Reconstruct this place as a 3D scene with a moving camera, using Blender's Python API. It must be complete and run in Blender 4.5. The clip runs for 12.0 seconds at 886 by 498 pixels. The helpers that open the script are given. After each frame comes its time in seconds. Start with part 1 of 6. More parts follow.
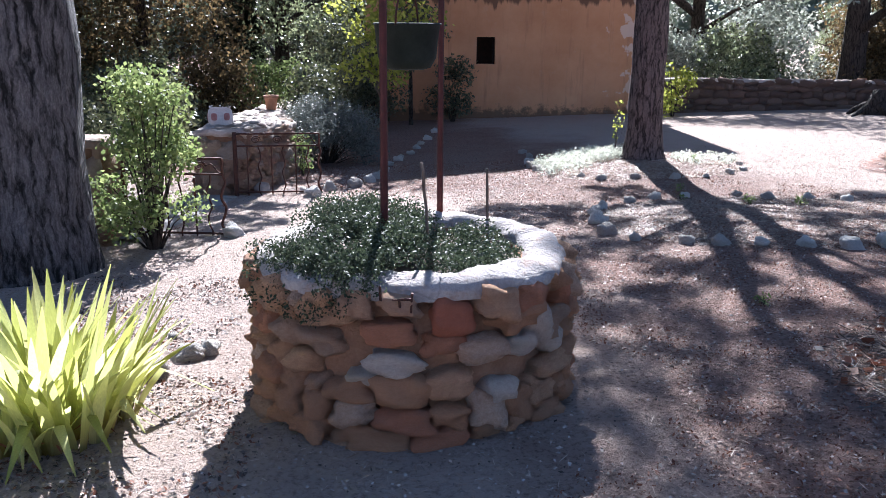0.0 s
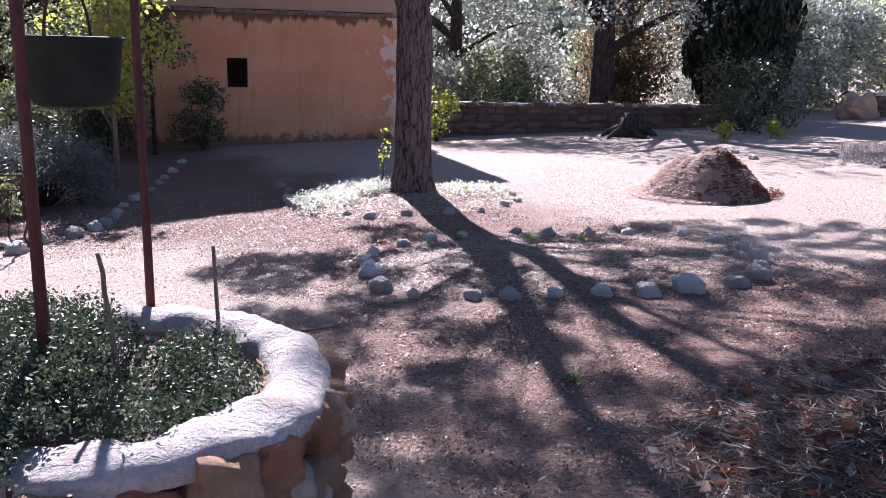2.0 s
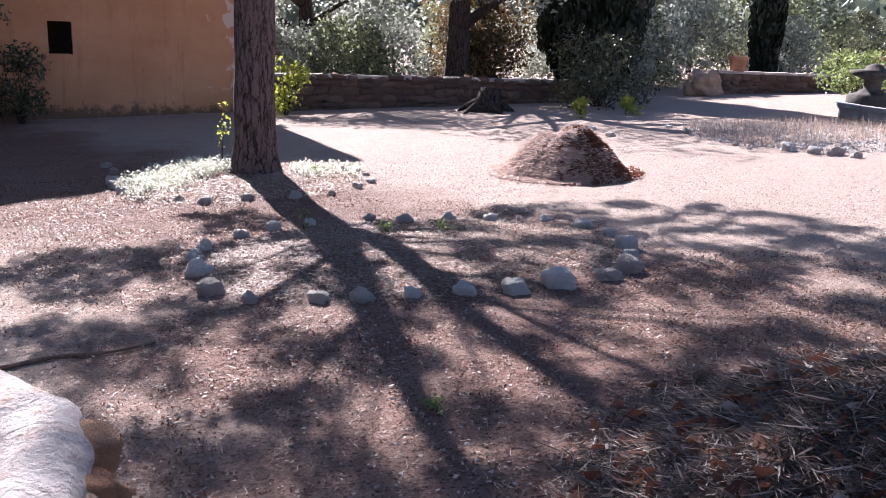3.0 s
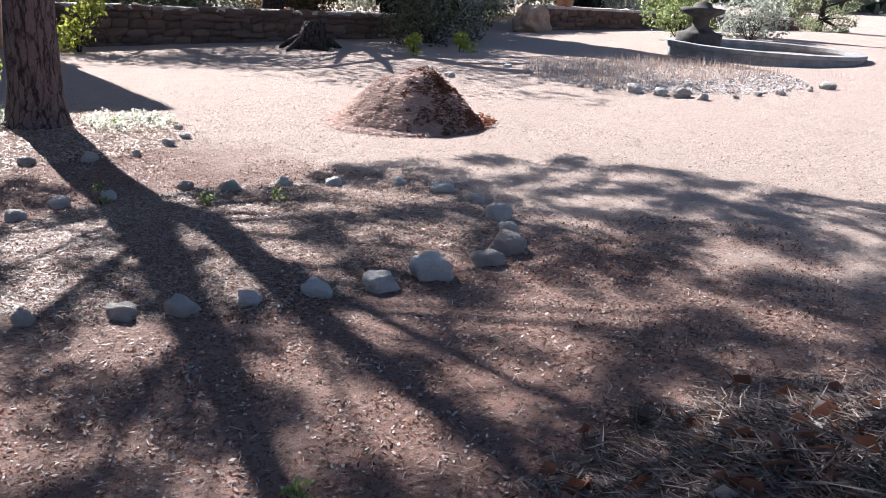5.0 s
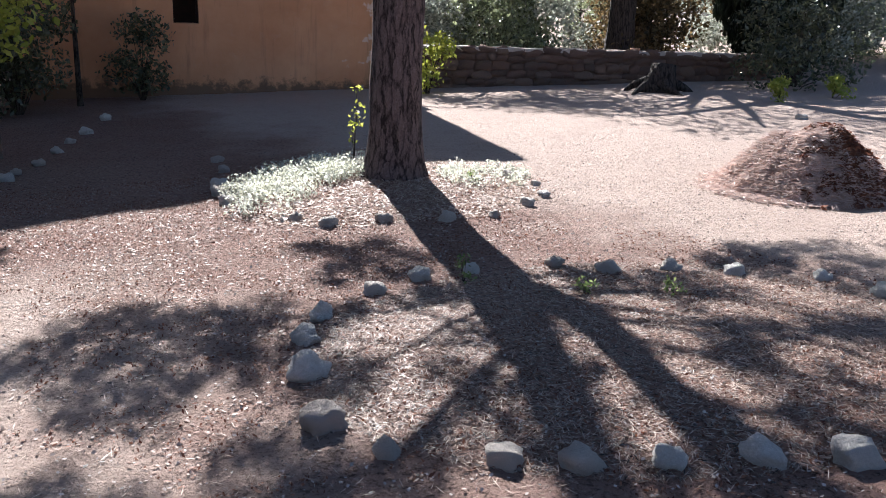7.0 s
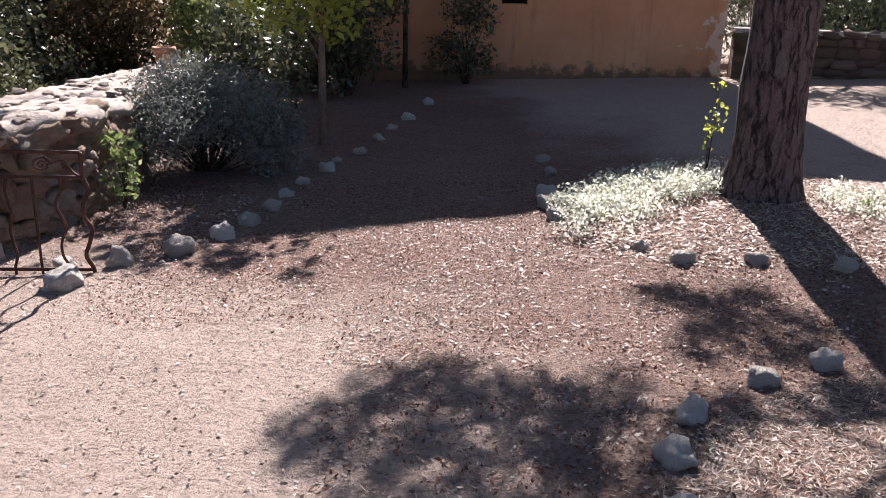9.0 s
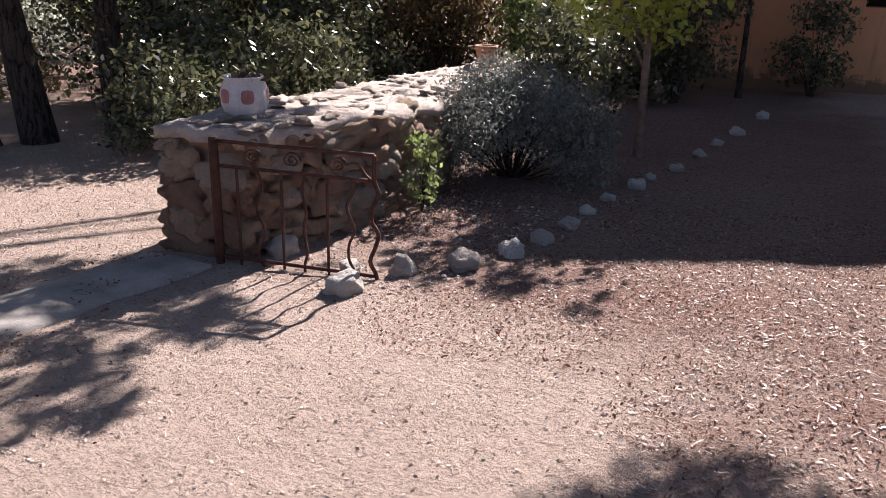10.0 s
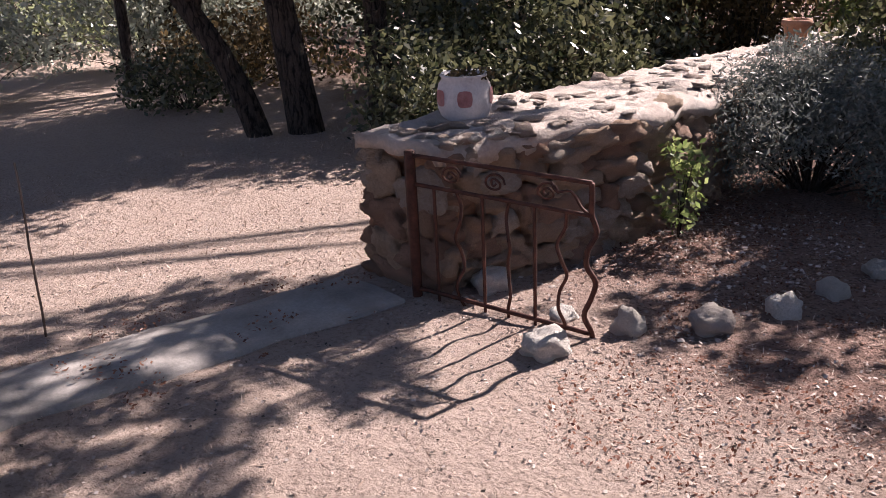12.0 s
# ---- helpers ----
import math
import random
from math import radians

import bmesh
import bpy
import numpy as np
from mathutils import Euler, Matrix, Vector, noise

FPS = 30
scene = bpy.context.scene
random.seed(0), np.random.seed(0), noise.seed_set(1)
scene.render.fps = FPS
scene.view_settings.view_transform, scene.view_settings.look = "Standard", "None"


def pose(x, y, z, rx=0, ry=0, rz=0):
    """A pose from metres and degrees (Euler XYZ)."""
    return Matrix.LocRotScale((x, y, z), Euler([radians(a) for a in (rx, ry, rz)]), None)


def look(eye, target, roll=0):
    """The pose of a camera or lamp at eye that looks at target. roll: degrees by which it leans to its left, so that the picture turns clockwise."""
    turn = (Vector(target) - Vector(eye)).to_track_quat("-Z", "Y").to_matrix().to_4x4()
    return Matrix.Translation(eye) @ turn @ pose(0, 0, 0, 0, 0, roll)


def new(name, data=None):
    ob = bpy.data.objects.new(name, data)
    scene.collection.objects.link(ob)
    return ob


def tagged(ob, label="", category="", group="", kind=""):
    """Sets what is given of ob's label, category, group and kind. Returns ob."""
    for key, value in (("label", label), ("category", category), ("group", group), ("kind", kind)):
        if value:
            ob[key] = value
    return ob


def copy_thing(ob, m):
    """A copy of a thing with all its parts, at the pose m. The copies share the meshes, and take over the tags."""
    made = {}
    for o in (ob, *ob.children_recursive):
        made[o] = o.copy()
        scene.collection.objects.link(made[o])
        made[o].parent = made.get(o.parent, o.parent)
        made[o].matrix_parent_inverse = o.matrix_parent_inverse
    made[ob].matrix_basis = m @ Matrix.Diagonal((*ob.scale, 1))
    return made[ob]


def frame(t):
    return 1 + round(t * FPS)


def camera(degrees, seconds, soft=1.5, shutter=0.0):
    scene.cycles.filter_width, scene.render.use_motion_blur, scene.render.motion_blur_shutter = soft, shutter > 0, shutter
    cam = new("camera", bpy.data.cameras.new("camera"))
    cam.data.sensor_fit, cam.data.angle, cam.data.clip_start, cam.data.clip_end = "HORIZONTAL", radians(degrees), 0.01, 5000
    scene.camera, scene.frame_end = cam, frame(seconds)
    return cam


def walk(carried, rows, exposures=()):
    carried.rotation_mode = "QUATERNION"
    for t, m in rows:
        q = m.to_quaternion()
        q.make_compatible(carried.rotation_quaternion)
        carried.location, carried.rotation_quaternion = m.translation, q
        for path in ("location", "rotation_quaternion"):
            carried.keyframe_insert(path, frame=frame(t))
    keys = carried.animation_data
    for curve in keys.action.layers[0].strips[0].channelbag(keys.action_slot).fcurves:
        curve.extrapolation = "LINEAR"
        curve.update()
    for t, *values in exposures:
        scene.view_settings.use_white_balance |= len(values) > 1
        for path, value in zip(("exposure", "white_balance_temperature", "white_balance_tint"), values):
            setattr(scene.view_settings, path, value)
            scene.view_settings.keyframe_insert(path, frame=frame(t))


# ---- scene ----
cam = camera(54.2, 12.0, soft=0.6)
METRES, EYE, TILT, LEAN, TURN = 7.5, 1.55, 0.0, 0.0, 0.0
ROWS = [
    (0.0, 0.0, 0.0, 0.0, 0.13, -14.33, -0.49),
    (0.5, -0.0004, 0.0398, 0.0025, -6.85, -13.55, -0.98),
    (1.0, 0.0045, 0.0862, -0.0013, -11.86, -12.31, -1.01),
    (1.5, 0.0136, 0.128, -0.0012, -14.52, -12.44, -0.92),
    (2.0, 0.027, 0.1673, -0.0008, -15.29, -12.74, -1.2),
    (2.5, 0.0487, 0.2135, -0.0005, -17.07, -12.95, -1.8),
    (3.0, 0.0677, 0.2619, -0.0058, -24.6, -14.2, -2.47),
    (3.5, 0.0845, 0.2973, -0.0082, -34.82, -17.14, -2.39),
    (5.5, 0.1294, 0.4488, -0.0116, -36.3, -17.94, -3.71),
    (6.0, 0.1366, 0.4906, -0.0121, -28.11, -18.23, -3.13),
    (6.5, 0.1386, 0.5298, -0.012, -20.84, -18.38, -2.42),
    (7.0, 0.1299, 0.5742, -0.0147, -15.92, -16.53, -2.25),
    (9.0, 0.1093, 0.7408, -0.0209, 4.08, -18.42, -1.5),
    (9.5, 0.1008, 0.7793, -0.0223, 13.76, -19.1, -1.37),
    (10.0, 0.1004, 0.8214, -0.0233, 25.31, -19.01, -1.28),
    (10.5, 0.0946, 0.8588, -0.0264, 35.42, -19.67, -0.06),
    (11.0, 0.0873, 0.8914, -0.0254, 42.68, -20.72, 1.28),
    (11.5, 0.0827, 0.9234, -0.0228, 46.58, -21.0, 2.24),
    (12.0, 0.0736, 0.9687, -0.0242, 45.32, -20.7, 2.53),
]
LOOKS = [(0.0, 1.98, 5500, 10), (0.8, 2.16, 5450, 7), (1.6, 2.05, 5600, 7), (2.1, 1.9, 5700, 24), (2.8, 1.88, 5900, 21), (3.5, 1.9, 5950, 13), (5.5, 1.75, 5950, 10), (7.2, 1.74, 5950, 9), (9.0, 1.64, 6300, 15), (10.3, 1.58, 6550, 17), (11.0, 1.5, 6600, 18), (12.0, 1.52, 6650, 21)]
walk(cam, [(t, pose(0, 0, EYE, TILT, LEAN, TURN) @ pose(METRES * x, METRES * y, METRES * z, 90 + pitch, roll, yaw)) for t, x, y, z, yaw, pitch, roll in ROWS], LOOKS)

# ---- light ----
SUN_EL = radians(35.0)
SUN_AZ = radians(1.6)
SLOPE = math.tan(SUN_EL)
world = bpy.data.worlds.new("sky")
scene.world = world
world.use_nodes = True
_wn = world.node_tree.nodes
_sky = _wn.new("ShaderNodeTexSky")
_sky.sky_type, _sky.sun_disc = "NISHITA", False
_sky.sun_elevation, _sky.sun_rotation = SUN_EL, SUN_AZ
_sky.air_density, _sky.dust_density = 0.7, 0.4
world.node_tree.links.new(_sky.outputs["Color"], _wn["Background"].inputs["Color"])
_wn["Background"].inputs["Strength"].default_value = 0.05
_sd = bpy.data.lights.new("sun", "SUN")
_sd.energy, _sd.angle, _sd.color = 5.0, radians(0.53), (1.0, 0.94, 0.88)
sun = new("sun", _sd)
sun.matrix_world = look((0, 0, 30), (-math.sin(SUN_AZ) * math.cos(SUN_EL), -math.cos(SUN_AZ) * math.cos(SUN_EL), 30 - math.sin(SUN_EL)))

# ---- materials ----
class NT:
    def __init__(self, name):
        self.m = bpy.data.materials.new(name)
        self.m.use_nodes = True
        self.t = self.m.node_tree
        self.b = self.t.nodes["Principled BSDF"]
        self.co = self.t.nodes.new("ShaderNodeTexCoord").outputs["Object"]
    def n(self, kind, **inputs):
        nd = self.t.nodes.new(kind)
        for k, v in inputs.items():
            self.put(nd, k.replace("_", " "), v)
        return nd
    def put(self, nd, key, v):
        s = nd.inputs[key]
        if isinstance(v, bpy.types.NodeSocket):
            self.t.links.new(v, s)
        else:
            s.default_value = v
    def noise(self, scale, detail=4.0, rough=0.6, vec=None):
        return self.n("ShaderNodeTexNoise", Vector=vec or self.co, Scale=scale, Detail=detail, Roughness=rough).outputs["Fac"]
    def ramp(self, fac, stops):
        nd = self.t.nodes.new("ShaderNodeValToRGB")
        el = nd.color_ramp.elements
        while len(el) < len(stops):
            el.new(0.5)
        for e, (p, c) in zip(el, stops):
            e.position = p
            e.color = (c, c, c, 1) if isinstance(c, (int, float)) else (*c, 1)
        self.t.links.new(fac, nd.inputs["Fac"])
        return nd.outputs["Color"]
    def mix(self, fac, a, b, blend="MIX"):
        nd = self.t.nodes.new("ShaderNodeMix")
        nd.data_type, nd.blend_type = "RGBA", blend
        for i, v in ((0, fac), (6, a), (7, b)):
            if isinstance(v, bpy.types.NodeSocket):
                self.t.links.new(v, nd.inputs[i])
            else:
                nd.inputs[i].default_value = v if i == 0 else (*v, 1)
        return nd.outputs[2]
    def bump(self, h, strength, dist=0.01, normal=None):
        nd = self.n("ShaderNodeBump", Height=h, Strength=strength, Distance=dist)
        if normal:
            self.put(nd, "Normal", normal)
        return nd.outputs["Normal"]
    def done(self, color, rough=0.9, normal=None, metal=0.0, spec=0.3):
        self.put(self.b, "Base Color", color if isinstance(color, bpy.types.NodeSocket) else (*color, 1))
        self.put(self.b, "Roughness", rough)
        self.put(self.b, "Metallic", metal)
        self.put(self.b, "Specular IOR Level", spec)
        if normal:
            self.put(self.b, "Normal", normal)
        return self.m


def simple(name, a, b, scale=8.0, fine=60.0, rough=0.85, bump=0.4, dist=0.01, metal=0.0, spec=0.3, rnd=0.0):
    k = NT(name)
    c = k.ramp(k.noise(scale), [(0.3, a), (0.7, b)])
    f = k.noise(fine, 5.0, 0.7)
    c = k.mix(0.55, c, k.ramp(f, [(0.25, 0.45), (0.75, 1.0)]), "MULTIPLY")
    if rnd:
        r = k.t.nodes.new("ShaderNodeObjectInfo").outputs["Random"]
        c = k.mix(1.0, c, k.ramp(r, [(0.0, 1.0 - rnd), (1.0, 1.0)]), "MULTIPLY")
    return k.done(c, rough, k.bump(f, bump, dist), metal, spec)


def stone_mat(name, colors, dirt=(0.25, 0.16, 0.11)):
    k = NT(name)
    r = k.t.nodes.new("ShaderNodeObjectInfo").outputs["Random"]
    stops = [(i / len(colors), c) for i, c in enumerate(colors)]
    nd = k.ramp(r, stops)
    nd.node.color_ramp.interpolation = "CONSTANT"
    n1, n2 = k.noise(9.0, 5.0, 0.65), k.noise(70.0, 5.0, 0.7)
    c = k.mix(k.ramp(n1, [(0.35, 0.0), (0.75, 0.55)]), nd, dirt)
    c = k.mix(0.6, c, k.ramp(n2, [(0.3, 0.5), (0.7, 1.0)]), "MULTIPLY")
    n3 = k.noise(26.0, 5.0, 0.7)
    c = k.mix(k.ramp(n3, [(0.52, 0.0), (0.75, 0.35)]), c, tuple(x * 0.45 for x in dirt))
    return k.done(c, 0.88, k.bump(n2, 0.8, 0.008, k.bump(n3, 0.8, 0.02, k.bump(n1, 0.7, 0.045))))


def leaf_mat(name, a, b, back=0.45, rough=0.5, spec=0.35):
    k = NT(name)
    g = k.t.nodes.new("ShaderNodeNewGeometry").outputs["Random Per Island"]
    big = k.noise(1.3, 2.0)
    c = k.ramp(g, [(0.0, a), (1.0, b)])
    c = k.mix(0.5, c, k.ramp(big, [(0.3, 0.45), (0.7, 1.0)]), "MULTIPLY")
    k.done(c, rough, None, 0.0, spec)
    tr = k.n("ShaderNodeBsdfTranslucent", Color=c)
    ms = k.t.nodes.new("ShaderNodeMixShader")
    ms.inputs[0].default_value = back
    k.t.links.new(k.b.outputs[0], ms.inputs[1])
    k.t.links.new(tr.outputs[0], ms.inputs[2])
    k.t.links.new(ms.outputs[0], k.t.nodes["Material Output"].inputs["Surface"])
    return k.m


def blade_mat(name, a, b, back):
    k = NT(name)
    r = k.t.nodes.new("ShaderNodeObjectInfo").outputs["Random"]
    c = k.ramp(r, [(0.0, a), (1.0, b)])
    streak = k.noise(1.0, 3.0, 0.6, k.n("ShaderNodeMapping", Vector=k.co, Scale=(160.0, 160.0, 3.0)).outputs["Vector"])
    c = k.mix(0.5, c, k.ramp(streak, [(0.3, 0.55), (0.7, 1.0)]), "MULTIPLY")
    sp = k.n("ShaderNodeSeparateXYZ", Vector=k.co)
    mr = k.n("ShaderNodeMapRange", Value=sp.outputs["Z"])
    for i, v in ((1, 0.02), (2, 0.2), (3, 0.75), (4, 0.0)):
        mr.inputs[i].default_value = v
    c = k.mix(mr.outputs[0], c, (0.16, 0.08, 0.035))
    k.done(c, 0.5, None, 0.0, 0.35)
    tr = k.n("ShaderNodeBsdfTranslucent", Color=c)
    ms = k.t.nodes.new("ShaderNodeMixShader")
    ms.inputs[0].default_value = back
    k.t.links.new(k.b.outputs[0], ms.inputs[1])
    k.t.links.new(tr.outputs[0], ms.inputs[2])
    k.t.links.new(ms.outputs[0], k.t.nodes["Material Output"].inputs["Surface"])
    return k.m


def rim_mat():
    k = NT("pale_cement")
    n1, n2, n3 = k.noise(3.0, 5.0, 0.7), k.noise(14.0, 5.0, 0.7), k.noise(60.0, 5.0, 0.7)
    c = k.ramp(n1, [(0.3, (0.34, 0.30, 0.29)), (0.7, (0.56, 0.50, 0.47))])
    c = k.mix(k.ramp(n2, [(0.52, 0.0), (0.72, 0.7)]), c, (0.40, 0.24, 0.16))
    wv = k.mix(0.12, k.co, k.n("ShaderNodeTexNoise", Vector=k.co, Scale=6.0, Detail=4.0).outputs["Color"])
    v = k.n("ShaderNodeTexVoronoi", Vector=wv, Scale=4.2, Randomness=1.0)
    v.feature = "DISTANCE_TO_EDGE"
    crack = k.ramp(v.outputs["Distance"], [(0.0, 0.0), (0.025, 1.0)])
    c = k.mix(0.22, c, k.mix(crack, (0.12, 0.085, 0.065), c))
    c = k.mix(0.6, c, k.ramp(n3, [(0.3, 0.55), (0.65, 1.0)]), "MULTIPLY")
    return k.done(c, 0.9, k.bump(crack, 0.25, 0.012, k.bump(n3, 0.9, 0.012, k.bump(n2, 0.8, 0.03))), 0.0, 0.25)


def ground_mat():
    k = NT("dry_earth")
    big, mid, fine = k.noise(0.45, 4.0, 0.6), k.noise(3.0, 5.0, 0.7), k.noise(38.0, 6.0, 0.75)
    grit = k.n("ShaderNodeTexVoronoi", Vector=k.co, Scale=60.0)
    # litter lies in a belt across the path and under the pine, swept sand elsewhere
    sp = k.n("ShaderNodeSeparateXYZ", Vector=k.co)
    def math_node(op, a, b):
        nd = k.t.nodes.new("ShaderNodeMath")
        nd.operation = op
        for i, v in enumerate((a, b)):
            if isinstance(v, bpy.types.NodeSocket):
                k.t.links.new(v, nd.inputs[i])
            else:
                nd.inputs[i].default_value = v
        return nd.outputs[0]
    left = math_node("ADD", math_node("MULTIPLY", sp.outputs["X"], 0.6), math_node("SUBTRACT", sp.outputs["Y"], 9.3))
    right = math_node("SUBTRACT", 4.6, math_node("ADD", sp.outputs["X"], math_node("MULTIPLY", math_node("SUBTRACT", sp.outputs["Y"], 8.0), 0.35)))
    under = math_node("MULTIPLY", math_node("SUBTRACT", sp.outputs["X"], 0.7), 1.2)
    z = math_node("MINIMUM", math_node("MAXIMUM", left, under), right)
    z = math_node("ADD", z, math_node("MULTIPLY", math_node("SUBTRACT", k.noise(0.9, 4.0, 0.65), 0.5), 3.2))
    zone = k.ramp(math_node("ADD", math_node("MULTIPLY", z, 0.6), 0.4), [(0.1, 0.0), (0.9, 1.0)])
    pale, red, dark = (0.47, 0.365, 0.31), (0.31, 0.185, 0.15), (0.075, 0.045, 0.035)
    c = k.mix(k.mix(0.25, zone, k.ramp(big, [(0.42, 0.0), (0.6, 1.0)]), "MULTIPLY"), pale, red)
    c = k.mix(k.ramp(mid, [(0.50, 0.0), (0.72, 0.4)]), c, (0.36, 0.265, 0.215))
    specks = k.ramp(fine, [(0.50, 0.0), (0.64, 0.9)])
    weight = k.mix(zone, (0.5, 0.5, 0.5), (1.0, 1.0, 1.0))
    c = k.mix(k.mix(1.0, specks, weight, "MULTIPLY"), c, dark)
    c = k.mix(k.ramp(grit.outputs["Color"], [(0.78, 0.0), (0.94, 0.4)]), c, (0.52, 0.43, 0.38))
    relief = k.mix(1.0, fine, weight, "MULTIPLY")
    n = k.bump(relief, 1.0, 0.06, k.bump(k.noise(11.0, 5.0, 0.7), 0.8, 0.07))
    return k.done(c, 0.95, n, 0.0, 0.15)


def bark_mat(name, a, b, sx=14.0, sz=3.5):
    k = NT(name)
    warp = k.n("ShaderNodeTexNoise", Vector=k.co, Scale=7.0, Detail=4.0, Roughness=0.6).outputs["Color"]
    wv = k.mix(0.07, k.co, warp)
    mp = k.n("ShaderNodeMapping", Vector=wv, Scale=(sx * 1.3, sx * 1.3, sz)).outputs["Vector"]
    v = k.n("ShaderNodeTexVoronoi", Vector=mp, Scale=1.0, Randomness=1.0)
    v.feature = "DISTANCE_TO_EDGE"
    n1 = k.noise(1.7, 6.0, 0.75, mp)
    crack = k.mix(0.5, k.ramp(v.outputs["Distance"], [(0.0, 0.0), (0.3, 1.0)]), k.ramp(n1, [(0.35, 0.0), (0.6, 1.0)]))
    c = k.mix(k.ramp(crack, [(0.2, 0.0), (0.6, 1.0)]), tuple(x * 0.22 for x in a), k.ramp(k.noise(5.0, 5.0, 0.7, mp), [(0.3, a), (0.7, b)]))
    f = k.noise(80.0, 5.0, 0.75)
    c = k.mix(0.7, c, k.ramp(f, [(0.3, 0.4), (0.7, 1.0)]), "MULTIPLY")
    return k.done(c, 0.85, k.bump(f, 0.5, 0.006, k.bump(crack, 1.0, 0.04)), 0.0, 0.25)


def plaster_mat():
    k = NT("ochre_render")
    n1, n2, n3 = k.noise(0.7, 5.0, 0.65), k.noise(5.0, 6.0, 0.7), k.noise(45.0, 4.0, 0.7)
    c = k.ramp(n1, [(0.3, (0.49, 0.23, 0.12)), (0.7, (0.64, 0.35, 0.20))])
    c = k.mix(k.ramp(n2, [(0.55, 0.0), (0.8, 0.5)]), c, (0.55, 0.36, 0.25))
    sep = k.n("ShaderNodeSeparateXYZ", Vector=k.co)
    streak = k.noise(1.0, 5.0, 0.7, k.n("ShaderNodeMapping", Vector=k.co, Scale=(5.0, 5.0, 0.5)).outputs["Vector"])
    c = k.mix(k.ramp(streak, [(0.55, 0.0), (0.75, 0.5)]), c, (0.24, 0.13, 0.09))
    drip = k.noise(1.0, 4.0, 0.7, k.n("ShaderNodeMapping", Vector=k.co, Scale=(3.2, 3.2, 0.12)).outputs["Vector"])
    zt = k.n("ShaderNodeMapRange", Value=sep.outputs["Z"])
    for i, v in ((1, 2.35), (2, 2.85), (3, 0.0), (4, 0.55)):
        zt.inputs[i].default_value = v
    both = k.t.nodes.new("ShaderNodeMath")
    both.operation = "ADD"
    k.t.links.new(drip, both.inputs[0])
    k.t.links.new(zt.outputs[0], both.inputs[1])
    c = k.mix(k.ramp(both.outputs[0], [(0.86, 0.0), (0.95, 0.8)]), c, (0.08, 0.05, 0.04))
    # peeled patches near the corner
    xr = k.n("ShaderNodeMapRange", Value=sep.outputs["X"])
    for i, v in ((1, 2.9), (2, 3.9), (3, 0.0), (4, 0.36)):
        xr.inputs[i].default_value = v
    peel = k.t.nodes.new("ShaderNodeMath")
    peel.operation = "ADD"
    k.t.links.new(k.noise(2.6, 3.0, 0.5), peel.inputs[0])
    k.t.links.new(xr.outputs[0], peel.inputs[1])
    c = k.mix(k.ramp(peel.outputs[0], [(0.80, 0.0), (0.83, 0.8)]), c, (0.66, 0.52, 0.44))
    zb = k.n("ShaderNodeMapRange", Value=sep.outputs["Z"])
    for i, v in ((1, 0.0), (2, 0.45), (3, 0.5), (4, 0.0)):
        zb.inputs[i].default_value = v
    low = k.t.nodes.new("ShaderNodeMath")
    low.operation = "ADD"
    k.t.links.new(n2, low.inputs[0])
    k.t.links.new(zb.outputs[0], low.inputs[1])
    c = k.mix(k.ramp(low.outputs[0], [(0.68, 0.0), (0.85, 0.8)]), c, (0.10, 0.075, 0.055))
    return k.done(c, 0.92, k.bump(n3, 0.35, 0.01, k.bump(n2, 0.3, 0.02)), 0.0, 0.2)


M_GROUND = ground_mat()
M_PLASTER = plaster_mat()
M_STUCCO2 = simple("weathered_upper_render", (0.42, 0.25, 0.17), (0.50, 0.32, 0.23), 1.2, 30.0)
M_CORNICE = simple("mossy_cornice", (0.10, 0.08, 0.07), (0.30, 0.20, 0.15), 6.0, 40.0)
M_WELL = stone_mat("well_stone", [(0.70, 0.36, 0.20), (0.58, 0.32, 0.19), (0.76, 0.46, 0.28), (0.62, 0.27, 0.16), (0.60, 0.40, 0.28), (0.78, 0.56, 0.42), (0.60, 0.33, 0.19), (0.68, 0.43, 0.29), (0.63, 0.31, 0.18), (0.74, 0.44, 0.27)], (0.42, 0.20, 0.11))
M_WELLPALE = stone_mat("pale_well_stone", [(0.84, 0.73, 0.63), (0.74, 0.62, 0.52)], (0.50, 0.34, 0.25))
M_WELLRED = stone_mat("red_well_stone", [(0.60, 0.17, 0.10), (0.56, 0.20, 0.12)], (0.36, 0.14, 0.09))
M_MORTAR = simple("earthy_mortar", (0.32, 0.16, 0.09), (0.46, 0.26, 0.16), 10.0, 70.0, bump=0.8, dist=0.02)
M_RIM = rim_mat()
M_ROCK = stone_mat("limestone", [(0.80, 0.74, 0.68), (0.66, 0.59, 0.53), (0.84, 0.79, 0.74), (0.56, 0.48, 0.43)], (0.52, 0.45, 0.40))
M_WALL = stone_mat("wall_stone", [(0.46, 0.30, 0.21), (0.40, 0.28, 0.20), (0.50, 0.36, 0.26), (0.36, 0.22, 0.16), (0.48, 0.40, 0.34)])
M_CAPSTONE = stone_mat("cap_stone", [(0.62, 0.52, 0.46), (0.54, 0.44, 0.38), (0.68, 0.60, 0.54), (0.48, 0.37, 0.31)], (0.36, 0.26, 0.2))
# Stone tones lowered to carry the shade on the far walls' sunless face.
M_FARWALL_SHADED = stone_mat("shaded_far_wall_stone", [(0.22, 0.13, 0.10), (0.16, 0.10, 0.08), (0.26, 0.17, 0.13)])
M_WALLTOP = simple("rough_lime_capping", (0.50, 0.40, 0.34), (0.72, 0.62, 0.56), 5.0, 50.0, bump=1.0, dist=0.03)
M_SLAB = simple("worn_concrete", (0.24, 0.215, 0.20), (0.42, 0.385, 0.36), 4.0, 60.0)
M_BARK = bark_mat("pine_bark", (0.17, 0.115, 0.11), (0.32, 0.24, 0.23))
